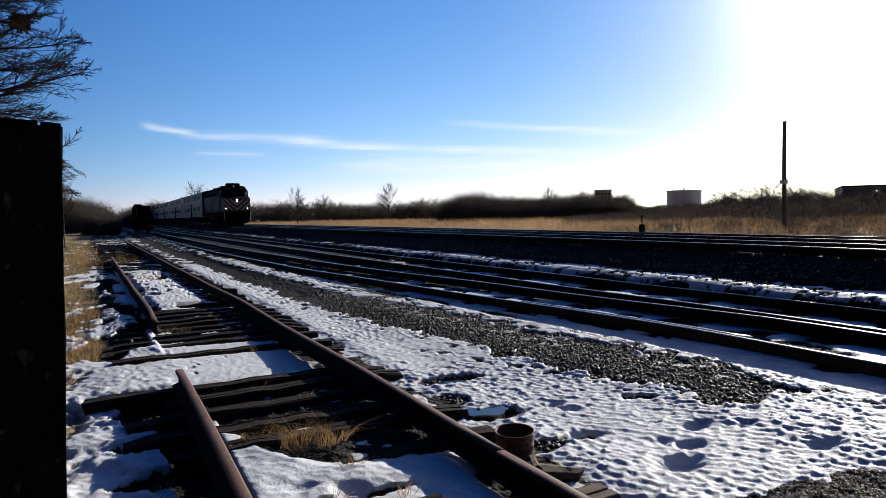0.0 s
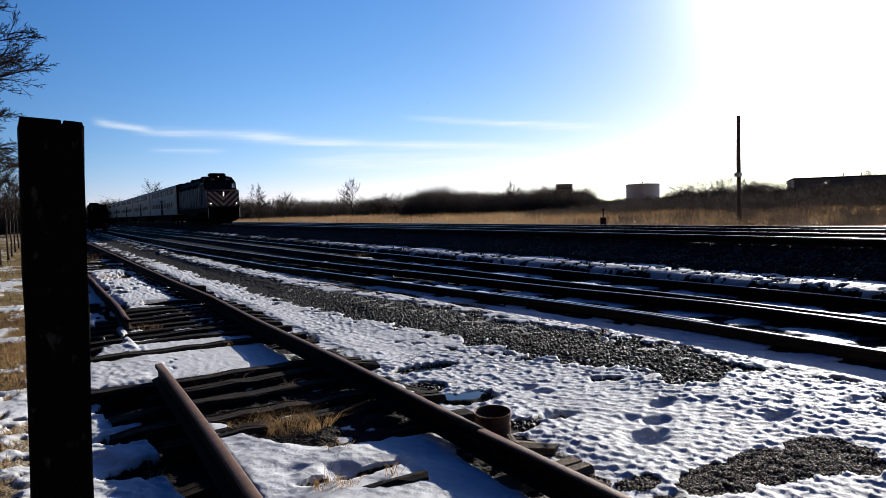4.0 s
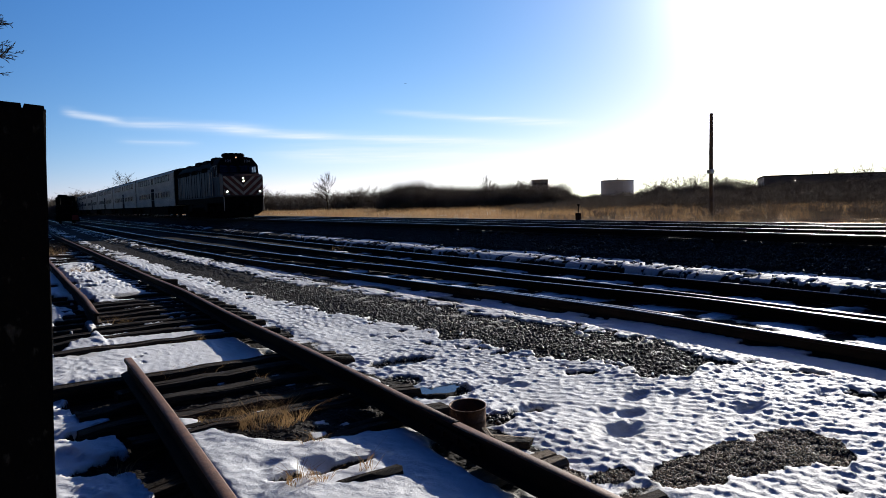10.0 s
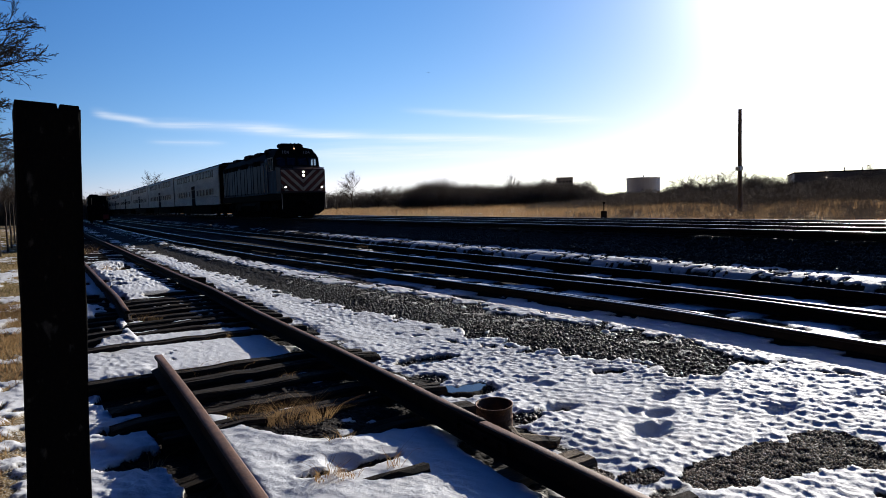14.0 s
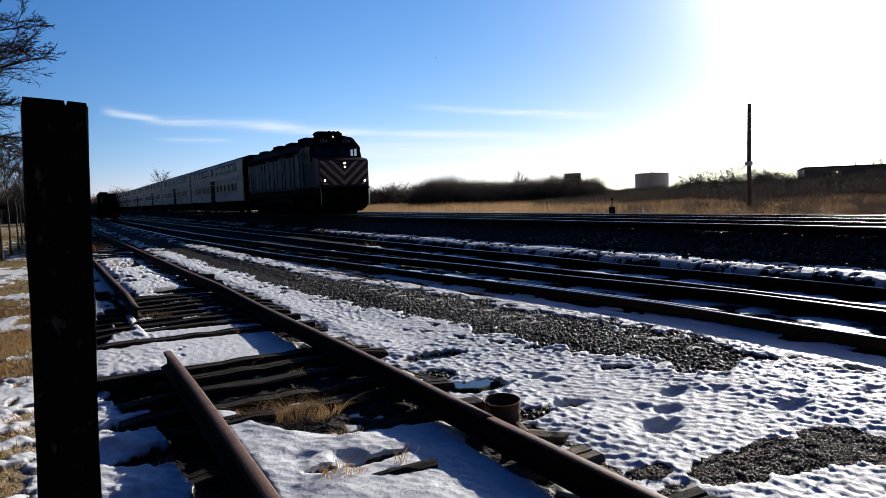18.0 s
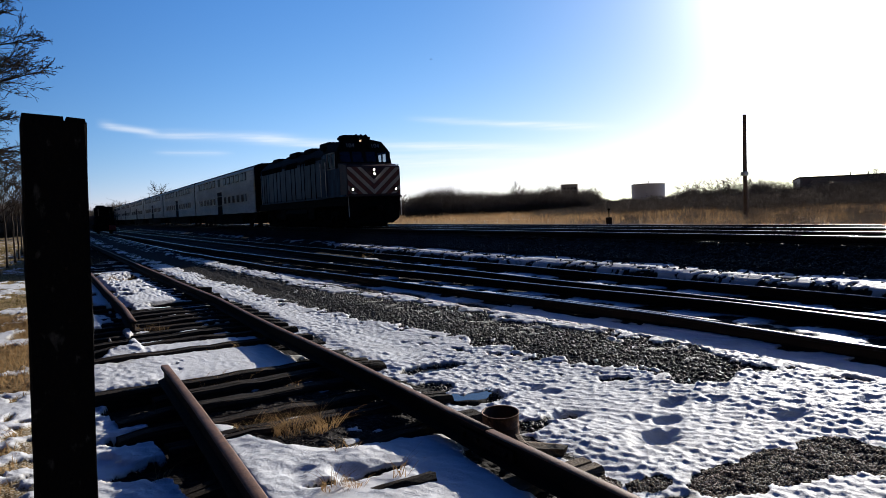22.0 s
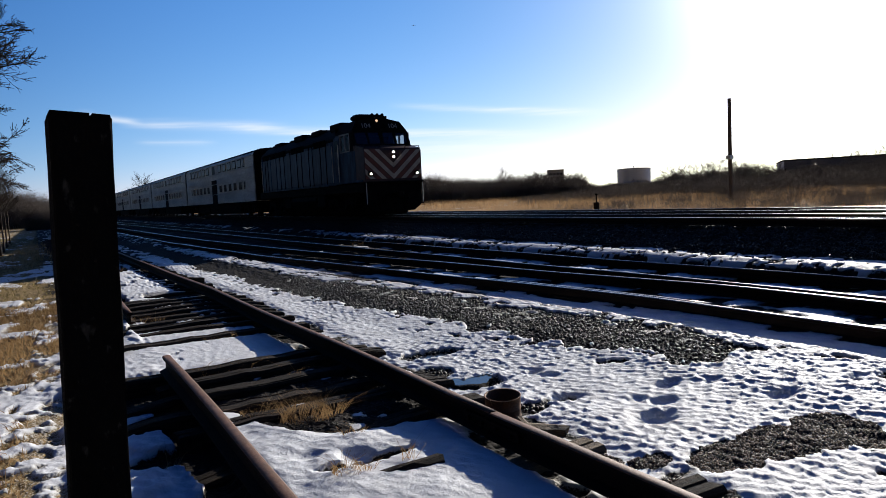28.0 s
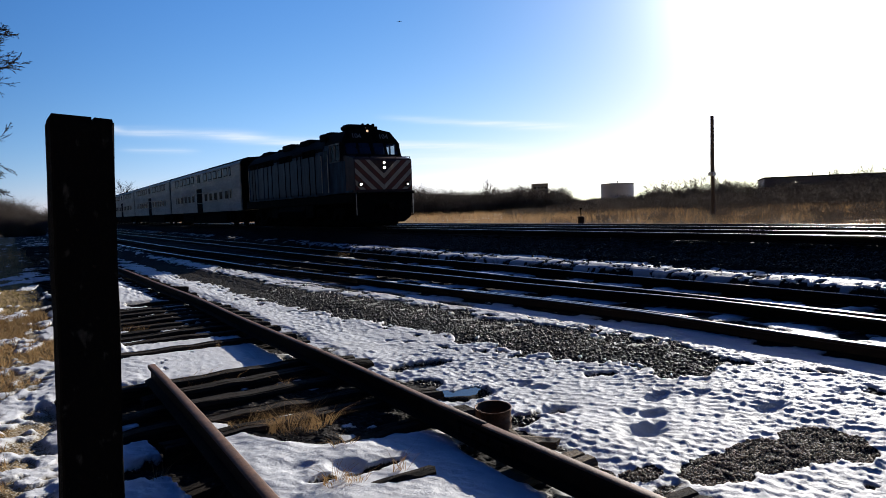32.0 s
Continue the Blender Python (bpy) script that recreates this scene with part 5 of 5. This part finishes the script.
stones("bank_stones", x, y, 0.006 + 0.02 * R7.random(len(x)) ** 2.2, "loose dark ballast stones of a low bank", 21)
x, y = scatter(24000, 2.3, 4.6, 1.5, 3.1, 2, bare)
stones("patch_stones", x, y, R7.uniform(0.004, 0.011, len(x)), "small brown stones of a bare patch in snow", 22, 0.45, M_GRAVEL)
x, y = scatter(30000, 10.8, 12.7, 3.0, 60, 3, bare)
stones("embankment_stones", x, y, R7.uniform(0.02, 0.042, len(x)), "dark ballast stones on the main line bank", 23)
x, y = scatter(4500, 0.7, 2.5, 3.9, 7.2, 4, bare)
stones("crib_stones", x, y, R7.uniform(0.004, 0.012, len(x)), "small stones and cinders between the siding ties", 24, 0.5)
x, y = scatter(5000, 9.95, 11.05, 3.0, 30, 5, bare)
stones("cess_stones", x, y, R7.uniform(0.015, 0.04, len(x)), "scattered stones in snow beside the yard track", 25)


# ---- grass ----
def tuft(x, y, n, tall, spread_r, label, seed, lean=1.2):
    r = np.random.default_rng(seed)
    a, d = r.uniform(0, 2 * math.pi, n), spread_r * np.sqrt(r.random(n))
    gx, gy = x + d * np.cos(a) * 1.5, y + d * np.sin(a)
    ob = blades("grass_tuft", gx, gy, tall * r.uniform(0.4, 1.0, n), np.full(n, 0.0042), label, seed, lean=lean)
    return tagged(ob, category="grass tuft")


for x, y, n, tall, sp, seed in ((1.3, 4.72, 380, 0.2, 0.17, 1), (1.05, 4.95, 90, 0.17, 0.16, 2), (1.12, 3.5, 130, 0.12, 0.09, 3), (1.1, 6.72, 110, 0.13, 0.2, 4), (1.46, 3.44, 16, 0.22, 0.03, 5), (1.35, 4.05, 20, 0.12, 0.05, 6), (0.28, 4.45, 18, 0.14, 0.05, 7), (0.3, 6.0, 22, 0.15, 0.06, 8), (1.55, 5.9, 12, 0.22, 0.05, 9), (1.5, 8.35, 60, 0.1, 0.2, 10), (0.85, 10.4, 70, 0.2, 0.15, 11), (0.7, 19.5, 160, 0.3, 0.4, 12), (0.15, 28.0, 300, 0.6, 0.7, 13), (9.3, 22.0, 60, 0.35, 0.2, 14)):
    tuft(x, y, n, tall, sp, "tuft of dry straw-coloured grass in the snow", seed)
verge = lambda x, y: (cover_at(x, y)[0] < 0.45) & (x < siding_x(y) - 2.2)
x, y = scatter(52000, -4.5, 0.2, 1.5, 14, 7, verge)
blades("verge_grass", x, y, R7.uniform(0.03, 0.12, len(x)) * (1 + y / 60), R7.uniform(0.004, 0.007, len(x)) * (1 + y / 12), "matted dry grass on the verge among snow patches", 31, lean=1.6)
x, y = scatter(42000, -9.0, 0.1, 14, 60, 9, verge)
blades("lawn_grass", x, y, R7.uniform(0.03, 0.09, len(x)), R7.uniform(0.012, 0.03, len(x)), "short dull green and brown winter lawn", 33, M_LAWN, lean=1.2)
x, y = scatter(700, -1.6, 0.1, 24, 46, 8, lambda x, y: x < siding_x(y) - 1.9)
blades("verge_weeds", x, y, R7.uniform(0.1, 0.4, len(x)), R7.uniform(0.008, 0.012, len(x)), "tall dry weeds at the end of the siding", 32)


def field(seed, n, d0, d1, tall, wide, label):
    r = np.random.default_rng(seed)
    az, d = np.radians(r.uniform(7, 68, n)), d0 * (d1 / d0) ** r.random(n)
    x, y = d * np.sin(az), d * np.cos(az)
    clump = fbm(x * 0.22, y * 0.22, 3)
    ok = (x > 19.2) & (r.random(n) < 0.15 + 1.5 * step(clump, 0.35, 0.62)) & (cover_at(x, y)[0] < 0.5)
    x, y, d, clump = x[ok], y[ok], d[ok], clump[ok]
    h = tall * r.uniform(0.45, 1.1, len(x)) * (0.6 + 0.9 * clump) * np.where(x < 24, 0.6, 1)
    blades("field_grass", x, y, h, wide * (0.5 + d / 75), label, seed + 1, M_FIELD, lean=0.75)


field(41, 46000, 22, 70, 0.75, 0.013, "tall tan dead grass of the field")
field(43, 60000, 65, 230, 1.0, 0.016, "tall tan dead grass of the field")

# ---- woods, shrubs and trees round the field ----
def belt(n, az0, az1, d0, d1, tall, seed, label, rough=0.35, thick=0.05, name="thicket", stems=4, twigs=5, spread_out=0.5):
    r = np.random.default_rng(seed)
    az, d = r.uniform(az0, az1, n), r.uniform(d0, d1, n)
    x, y = d * np.sin(np.radians(az)), d * np.cos(np.radians(az))
    h = np.interp(az, *tall) * (1 - rough + 2 * rough * fbm(az * 1.3 + seed, d * 0.02, 3))
    ends = np.minimum(1, np.minimum(az - az0, az1 - az) / 0.6 + 0.35)
    thicket(name, np.column_stack([x, y]), h * ends, thick * d / 150 * np.ones(n), label, seed, stems=stems, twigs=twigs, spread_out=spread_out)


belt(1500, 3, 31, 255, 300, ((3, 12, 20, 26, 31), (6.5, 7.5, 6.4, 7.0, 5.0)), 51, "far line of leafless woods beyond the field")
belt(2400, 26.5, 47, 150, 185, ((26.5, 29, 33, 38, 42, 43.5, 47), (4.2, 5.6, 6.0, 5.6, 4.4, 2.8, 2.6)), 52, "dark leafless thicket along the field", thick=0.032, twigs=9)
belt(2000, 44, 70, 140, 175, ((44, 48, 50, 55, 60, 64, 70), (2.4, 2.6, 4.2, 4.6, 4.4, 4.6, 4.8)), 53, "dark leafless thicket before the long building", thick=0.032, twigs=9)
belt(1900, 37, 70, 80, 125, ((37, 44, 50, 60, 70), (1.0, 2.0, 2.4, 2.6, 2.8)), 54, "low brown brush in the dead grass", thick=0.04)
belt(1300, 40, 68, 30, 80, ((40, 46, 56, 68), (0.5, 0.8, 1.0, 1.1)), 55, "low brown weeds beyond the tracks", thick=0.045)
belt(1500, -14, 1.25, 108, 128, ((-14, -3, -1.5, -0.1, 0.8, 1.25), (5.6, 5.0, 5.3, 4.4, 2.8, 1.8)), 56, "rounded leafless woods past the end of the siding", rough=0.12, thick=0.022, stems=6, twigs=10, spread_out=0.35)
belt(420, -1.4, 1.1, 90, 97, ((-1.4, -0.8, 0.2, 1.1), (1.6, 2.9, 2.6, 1.2)), 57, "dense brown bush beyond the siding", rough=0.1, thick=0.02, stems=6, twigs=10, spread_out=0.5)
belt(500, 1.0, 6.0, 180, 240, ((1, 6), (4.5, 5.5)), 58, "far leafless woods behind the train")
for az, d, tall, seed, reach, up in ((22.38, 230, 13.2, 3, 0.36, 0.25), (16.93, 230, 9.3, 4, 0.4, 0.1), (14.69, 190, 10.2, 5, 0.36, 0.2), (6.89, 210, 12.0, 6, 0.42, 0.1), (36.0, 160, 8.0, 7, 0.34, 0.3), (26.3, 250, 8.5, 8, 0.42, 0.0), (24.6, 255, 7.8, 9, 0.42, 0.0), (39.0, 165, 6.6, 10, 0.4, 0.1), (42.4, 170, 6.2, 11, 0.4, 0.1)):
    bare_tree(*bearing(az, d), tall, seed, reach=reach, levels=3, upright=up, twig=0.15)
for i, (az, d, tall) in enumerate(((49.6, 150, 5.9), (50.6, 152, 6.2), (51.5, 150, 6.0), (52.4, 155, 6.6), (53.2, 150, 6.9), (54.1, 156, 6.2), (55.0, 150, 5.6), (56.2, 152, 5.4), (57.2, 155, 5.5), (62.6, 160, 7.0), (63.5, 162, 7.2), (64.6, 160, 7.4), (66.0, 160, 7.5))):
    bare_tree(*bearing(az, d), tall, 60 + i, "small leafless tree at the edge of the brush", levels=3, twig=0.17, low=0.2)
spreading_oak()
for i, (x, y, tall) in enumerate(((-2.25, 22.1, 4.6), (-2.1, 26.3, 4.4), (-2.1, 30.4, 4.3), (-2.05, 34.5, 4.6), (-2.1, 38.3, 4.4), (-2.2, 43.8, 4.8), (-2.3, 50.0, 4.6))):
    bare_tree(x, y, tall, 80 + i, "young leafless tree with a thin pale trunk on the lawn", 0.042, 0.24, 3, low=0.42, twig=0.16, upright=0.3, limbs=3, lean=0.0015)


# ---- buildings and things far off ----
def storage_tank():
    x, y = bearing(46.75, 380)
    e = empty("storage_tank", pose(x, y, -1), "large white cylindrical storage tank behind brush", "tank")
    b = Build()
    n = 40
    ring = lambda r, z: [(r * math.cos(2 * math.pi * i / n), r * math.sin(2 * math.pi * i / n), z) for i in range(n)]
    b.loft([ring(8.8, 0), ring(8.8, 4), ring(8.8, 4.02), ring(8.8, 8), ring(8.8, 12.0)])
    b.part("shell", M_TANK, e)
    b = Build()
    b.loft([ring(8.95, 12.0), ring(8.95, 12.25), ring(8.0, 12.5), ring(1.0, 12.9)])
    b.part("roof", M_GREYBLD, e, "grey low conical roof")
    b = Build()
    b.tube((0, 0, 12.8), (0, 0, 13.8), 0.3, sides=10)
    b.part("vent", M_GREYBLD, e)


def block_building():
    x, y = bearing(40.4, 600)
    e = empty("office_building", pose(x, y, -2, 0, 0, -35), "pale flat-roofed building far behind the woods", "building")
    b = Build()
    b.box(0, 0, 10.5, 13.5, 12, 21, 0.2)
    b.part("wall", M_GREYBLD, e)
    b = Build()
    b.box(0, 0, 21.3, 14, 12.5, 0.6, 0.1)
    b.part("roof", M_SHED, e)
    for i in range(4):
        for k in range(3):
            q = Build()
            q.box(-4.6 + 3.05 * i, -6.05, 11 + 3.4 * k, 1.8, 0.2, 1.9, 0.05)
            q.part("window", M_WIN, e)


def long_building():
    x0, y0 = bearing(57.75, 170)
    x1, y1 = bearing(72, 178)
    a = math.degrees(math.atan2(y1 - y0, x1 - x0))
    e = empty("warehouse", pose(x0, y0, -0.5, 0, 0, a), "long low brown metal-clad building behind brush", "building")
    L = math.hypot(x1 - x0, y1 - y0)
    b = Build()
    b.box(L / 2, 14, 3.1, L, 28, 6.2, 0.05)
    b.part("wall", M_SHED, e)
    b = Build()
    b.box(L / 2, 14, 6.3, L + 0.4, 28.4, 0.25, 0.05)
    b.part("roof", M_CARDARK, e)
    for i in range(int(L / 3)):
        q = Build()
        q.box(1.5 + 3 * i, -0.04, 3.1, 0.12, 0.1, 6.0)
        q.part("seam", M_SHED, e)
    for u in (10, 13.5, 30):
        q = Build()
        q.tube((u, 3, 6.3), (u, 3, 7.2), 0.1, sides=8)
        q.part("roof_pipe", M_CARDARK, e)
    q = Build()
    q.box(6.3, -0.2, 5.1, 0.22, 0.2, 0.2, 0.03)
    q.part("wall_lamp", glowing("lit_wall_lamp", (1, 0.95, 0.85), 1.2), e, "small lit wall lamp")


def marker_post():
    x, y = 29.4, 31.0
    e = empty("switch_marker", pose(x, y, float(height(x, y))), "dark rusty track marker with a thin mast", "marker")
    b = Build()
    b.box(0, 0, 0.45, 0.3, 0.3, 0.95, 0.04)
    b.part("stand", M_SHADED_RUST, e)
    b = Build()
    b.tube((0, 0, 0.9), (0, 0, 1.45), 0.03, sides=8)
    b.box(0, 0, 1.42, 0.22, 0.04, 0.1, 0.01)
    b.part("mast", M_CARDARK, e)


def track_machine():
    """A dark work machine parked on the yard track."""
    e = empty("track_machine", pose(4.35, 92, 0.14, 0, 0, 0), "dark parked track maintenance machine with red buffer", "rail vehicle")
    b = Build()
    b.box(0, 1.5, 0.8, 2.4, 5.8, 0.9, 0.08)
    b.part("frame", M_CARDARK, e)
    b = Build()
    b.box(0.1, 2.4, 2.25, 2.2, 2.6, 2.2, 0.15)
    b.box(-0.3, 2.2, 3.42, 1.0, 1.2, 0.25, 0.06)
    b.part("cab", M_BLACK, e)
    b = Build()
    b.box(-0.2, 0.1, 1.7, 1.9, 1.8, 1.1, 0.12)
    b.tube((-0.7, 0.2, 2.2), (-0.7, 0.2, 3.1), 0.1, sides=8)
    b.tube((0.5, -0.3, 2.2), (0.5, -0.3, 2.7), 0.14, sides=8)
    b.part("engine_cover", M_BLACK, e)
    b = Build()
    b.box(0.75, -1.4, 0.75, 0.7, 0.3, 0.6, 0.05)
    b.part("buffer", M_RED, e, "faded red buffer plate")
    for yy in (-0.2, 3.2):
        for s in (-1, 1):
            wheel(e, s * 0.735, yy, 0.4)


def shed():
    x, y = bearing(-2.15, 120)
    e = empty("garden_shed", pose(x, y, float(height(x, y)), 0, 0, 10), "small weathered shed beyond a snowy yard", "shed")
    b = Build()
    b.box(0, 0, 0.9, 2.2, 2.0, 1.9, 0.03)
    b.part("wall", M_GREYBLD, e)
    b = Build()
    b.prism([(-1.3, 1.8), (0, 2.35), (1.3, 1.8), (1.3, 1.9), (0, 2.46), (-1.3, 1.9)], -1.15, 1.15)
    b.part("roof", M_CARDARK, e)


def dark_house():
    """A low house in its own shade at the far side of the lawn."""
    x, y = bearing(-8.3, 108)
    e = empty("house", pose(x, y, -0.7, 0, 0, 9), "low dark brown house at the far side of the lawn", "house")
    b = Build()
    b.box(0, 4, 1.4, 16.5, 8, 2.8, 0.02)
    b.part("wall", M_SHED, e)
    b = Build()
    b.side([(-0.7, 2.7), (4, 4.3), (8.7, 2.7), (8.7, 2.85), (4, 4.47), (-0.7, 2.85)], -8.8, 8.8)
    b.part("roof", M_CARDARK, e, "dark shingled gable roof")
    for u in (-6.0, -2.2, 2.4, 6.1):
        q = Build()
        q.box(u, -0.03, 1.6, 1.5, 0.1, 1.1, 0.02)
        f = q.part("window", M_DULLFRAME, e)
        q = Build()
        q.box(u, -0.07, 1.6, 1.3, 0.06, 0.95)
        q.part("pane", M_WIN, f)
    q = Build()
    q.box(0.2, -0.03, 1.05, 1.0, 0.1, 2.1, 0.02)
    q.part("door", M_CARDARK, e)


dark_house()
storage_tank(), block_building(), long_building(), marker_post(), track_machine(), shed()


# ---- litter by the siding ----
def old_can():
    e = empty("rusty_can", pose(2.49, 3.88, float(height(2.49, 3.88)) - 0.05, 2, -3, 20), "rusted open tin can standing in the snow", "can")
    b = Build()
    n = 24
    ring = lambda r, z: [(1.2 * r * math.cos(2 * math.pi * i / n), 1.2 * r * math.sin(2 * math.pi * i / n), z) for i in range(n)]
    b.loft([ring(0.108, 0.0), ring(0.112, 0.004), ring(0.11, 0.015), ring(0.11, 0.06), ring(0.113, 0.065), ring(0.11, 0.07), ring(0.11, 0.125), ring(0.113, 0.13), ring(0.11, 0.135), ring(0.11, 0.21), ring(0.114, 0.216), ring(0.114, 0.222), ring(0.107, 0.22), ring(0.106, 0.03), ring(0.1, 0.02)])
    b.part("shell", M_CAN, e, smooth=True)
    q = Build()
    q.tube((-0.134, 0, 0.18), (-0.142, 0.02, 0.24), 0.004, sides=5)
    q.part("handle", M_CAN, e)


old_can()


def puddle(x, y, rx, ry, seed):
    """A shallow pool of meltwater with a wandering edge."""
    r = random.Random(seed)
    n, ph = 28, r.uniform(0, 6)
    edge = lambda a, k: k * (1 + 0.22 * math.sin(3 * a + ph) + 0.12 * math.sin(7 * a + 2 * ph))
    z = float(np.mean(height(np.array([x, x - rx / 2, x + rx / 2]), np.array([y, y, y])))) + 0.03
    b = Build()
    ring = lambda k, zz: [(x + edge(2 * math.pi * i / n, rx * k) * math.cos(2 * math.pi * i / n), y + edge(2 * math.pi * i / n, ry * k) * math.sin(2 * math.pi * i / n), zz) for i in range(n)]
    b.loft([ring(1.0, z - 0.06), ring(1.0, z), ring(0.5, z)])
    tagged(b.part("puddle", M_WATER), "dark shallow meltwater puddle in the snow", "puddle")


puddle(3.1, 6.0, 0.24, 0.42, 1)
puddle(2.8, 4.84, 0.27, 0.14, 2)


def broken_timber(x, y, z, long, wide, deep, rot, label, mat=None):
    b = Build()
    r = random.Random(int(x * 100))
    rings = []
    for i in range(7):
        u = (i / 6 - 0.5) * long
        j = r.uniform(-0.015, 0.015) * (2 if i in (0, 6) else 1)
        wide = wide * r.uniform(0.9, 1.06)
        rings.append([(u + j, -wide / 2 * r.uniform(0.8, 1), -deep / 2), (u + 2 * j, wide / 2 * r.uniform(0.8, 1), -deep / 2), (u - j, wide / 2 * r.uniform(0.85, 1), deep / 2 - 0.01), (u + j * 2, 0, deep / 2 * r.uniform(0.8, 1.1)), (u, -wide / 2 * r.uniform(0.85, 1), deep / 2 - 0.015)])
    b.loft(rings)
    e = empty("broken_timber", pose(x, y, z, *rot), label, "timber")
    b.part("timber", mat or M_TIE, e)


broken_timber(2.41, 3.52, 0.06, 0.34, 0.05, 0.03, (0, 9, 62), "splintered tie fragment leaning by the rail", M_OLDWOOD)
broken_timber(2.47, 3.38, 0.02, 0.26, 0.13, 0.09, (4, 8, -22), "rotted tie end lying by the rail", M_OLDWOOD)
broken_timber(1.33, 3.35, 0.035, 0.6, 0.1, 0.06, (6, -4, -6), "dark timber scrap poking through snow")
broken_timber(2.35, 6.6, 0.05, 0.5, 0.1, 0.06, (0, 5, -4), "split timber scrap by the ties")
broken_timber(2.3, 14.5, 0.12, 0.3, 0.16, 0.16, (0, 5, 20), "dark timber block beside the rail")


def squirrel_nest():
    """A ball of dead leaves and sticks high in the oak."""
    r = np.random.default_rng(5)
    n = 260
    p = r.normal(0, 1, (n, 3))
    p /= np.linalg.norm(p, axis=1, keepdims=True)
    c = p * 0.24 * r.uniform(0.4, 1, (n, 1)) * (1, 1, 0.8)
    d = r.normal(0, 0.12, (n, 3))
    v, f = sticks(c - d, c + d, np.full(n, 0.03), np.full(n, 0.015))
    ob = new("squirrel_nest", big_mesh("squirrel_nest", v, f, M_TWIG))
    ob.matrix_basis = pose(-2.25, 27.4, 8.55)
    tagged(ob, "dark ball of dead leaves and sticks in the oak", "nest")


squirrel_nest()
x, y = scatter(160, 18.6, 19.1, 48.0, 48.9, 71, lambda x, y: x > 0)
blades("weed_clump", x, y, R7.uniform(0.2, 0.6, len(x)), np.full(len(x), 0.05), "dark dead weed clump beside the main line", 72, M_BRUSH)


def airplane():
    e = empty("airplane", pose(0, 3000, 600), "small dark jet airplane far off in the sky", "airplane")
    b = Build()
    b.loft([[(r * math.cos(a * math.pi / 4), y, r * math.sin(a * math.pi / 4)) for a in range(8)] for y, r in ((-7, 0.2), (-6, 0.8), (-3, 1.0), (3, 1.0), (7, 0.25))])
    b.part("fuselage", M_BLACK, e)
    for s in (-1, 1):
        b = Build()
        b.loft([[(s * 0.8, -1.6, 0), (s * 0.8, 1.2, 0), (s * 0.8, 1.2, 0.25), (s * 0.8, -1.6, 0.25)], [(s * 7.0, 1.4, 0.4), (s * 7.0, 2.4, 0.4), (s * 7.0, 2.4, 0.5), (s * 7.0, 1.4, 0.5)]])
        b.part("wing", M_BLACK, e)
    b = Build()
    b.side([(4.6, 0.8), (6.6, 0.6), (7.4, 3.0), (6.4, 3.0)], -0.15, 0.15)
    b.part("tail_fin", M_BLACK, e)
    return e


PLANE = airplane()


# ---- what moves ----
def motions():
    front = ((0, 74.0), (3, 64.3), (6, 55.7), (8, 50.85), (9, 48.65), (11, 44.45), (13, 40.75), (17, 34.85), (19, 32.35), (21, 30.2), (23, 28.5), (26, 26.68), (29, 25.78), (32, 25.6))
    walk(LOCO, [(t, pose(12.87, y + 0.07, 0.88)) for t, y in front])
    for i, car in enumerate(CARS):
        walk(car, [(t, pose(12.87, y + 17.0 + 24.1 * i, 0.88)) for t, y in front])
    flight = ((0, 29.08, 8.32), (6, 29.17, 9.27), (13, 29.19, 10.56), (19, 29.16, 11.83), (26, 29.08, 13.5), (32, 29.04, 15.34))
    walk(PLANE, [(t, pose(*bearing(az, 560 / math.tan(radians(el))), 561.6, 0, 0, -29)) for t, az, el in flight])


motions()
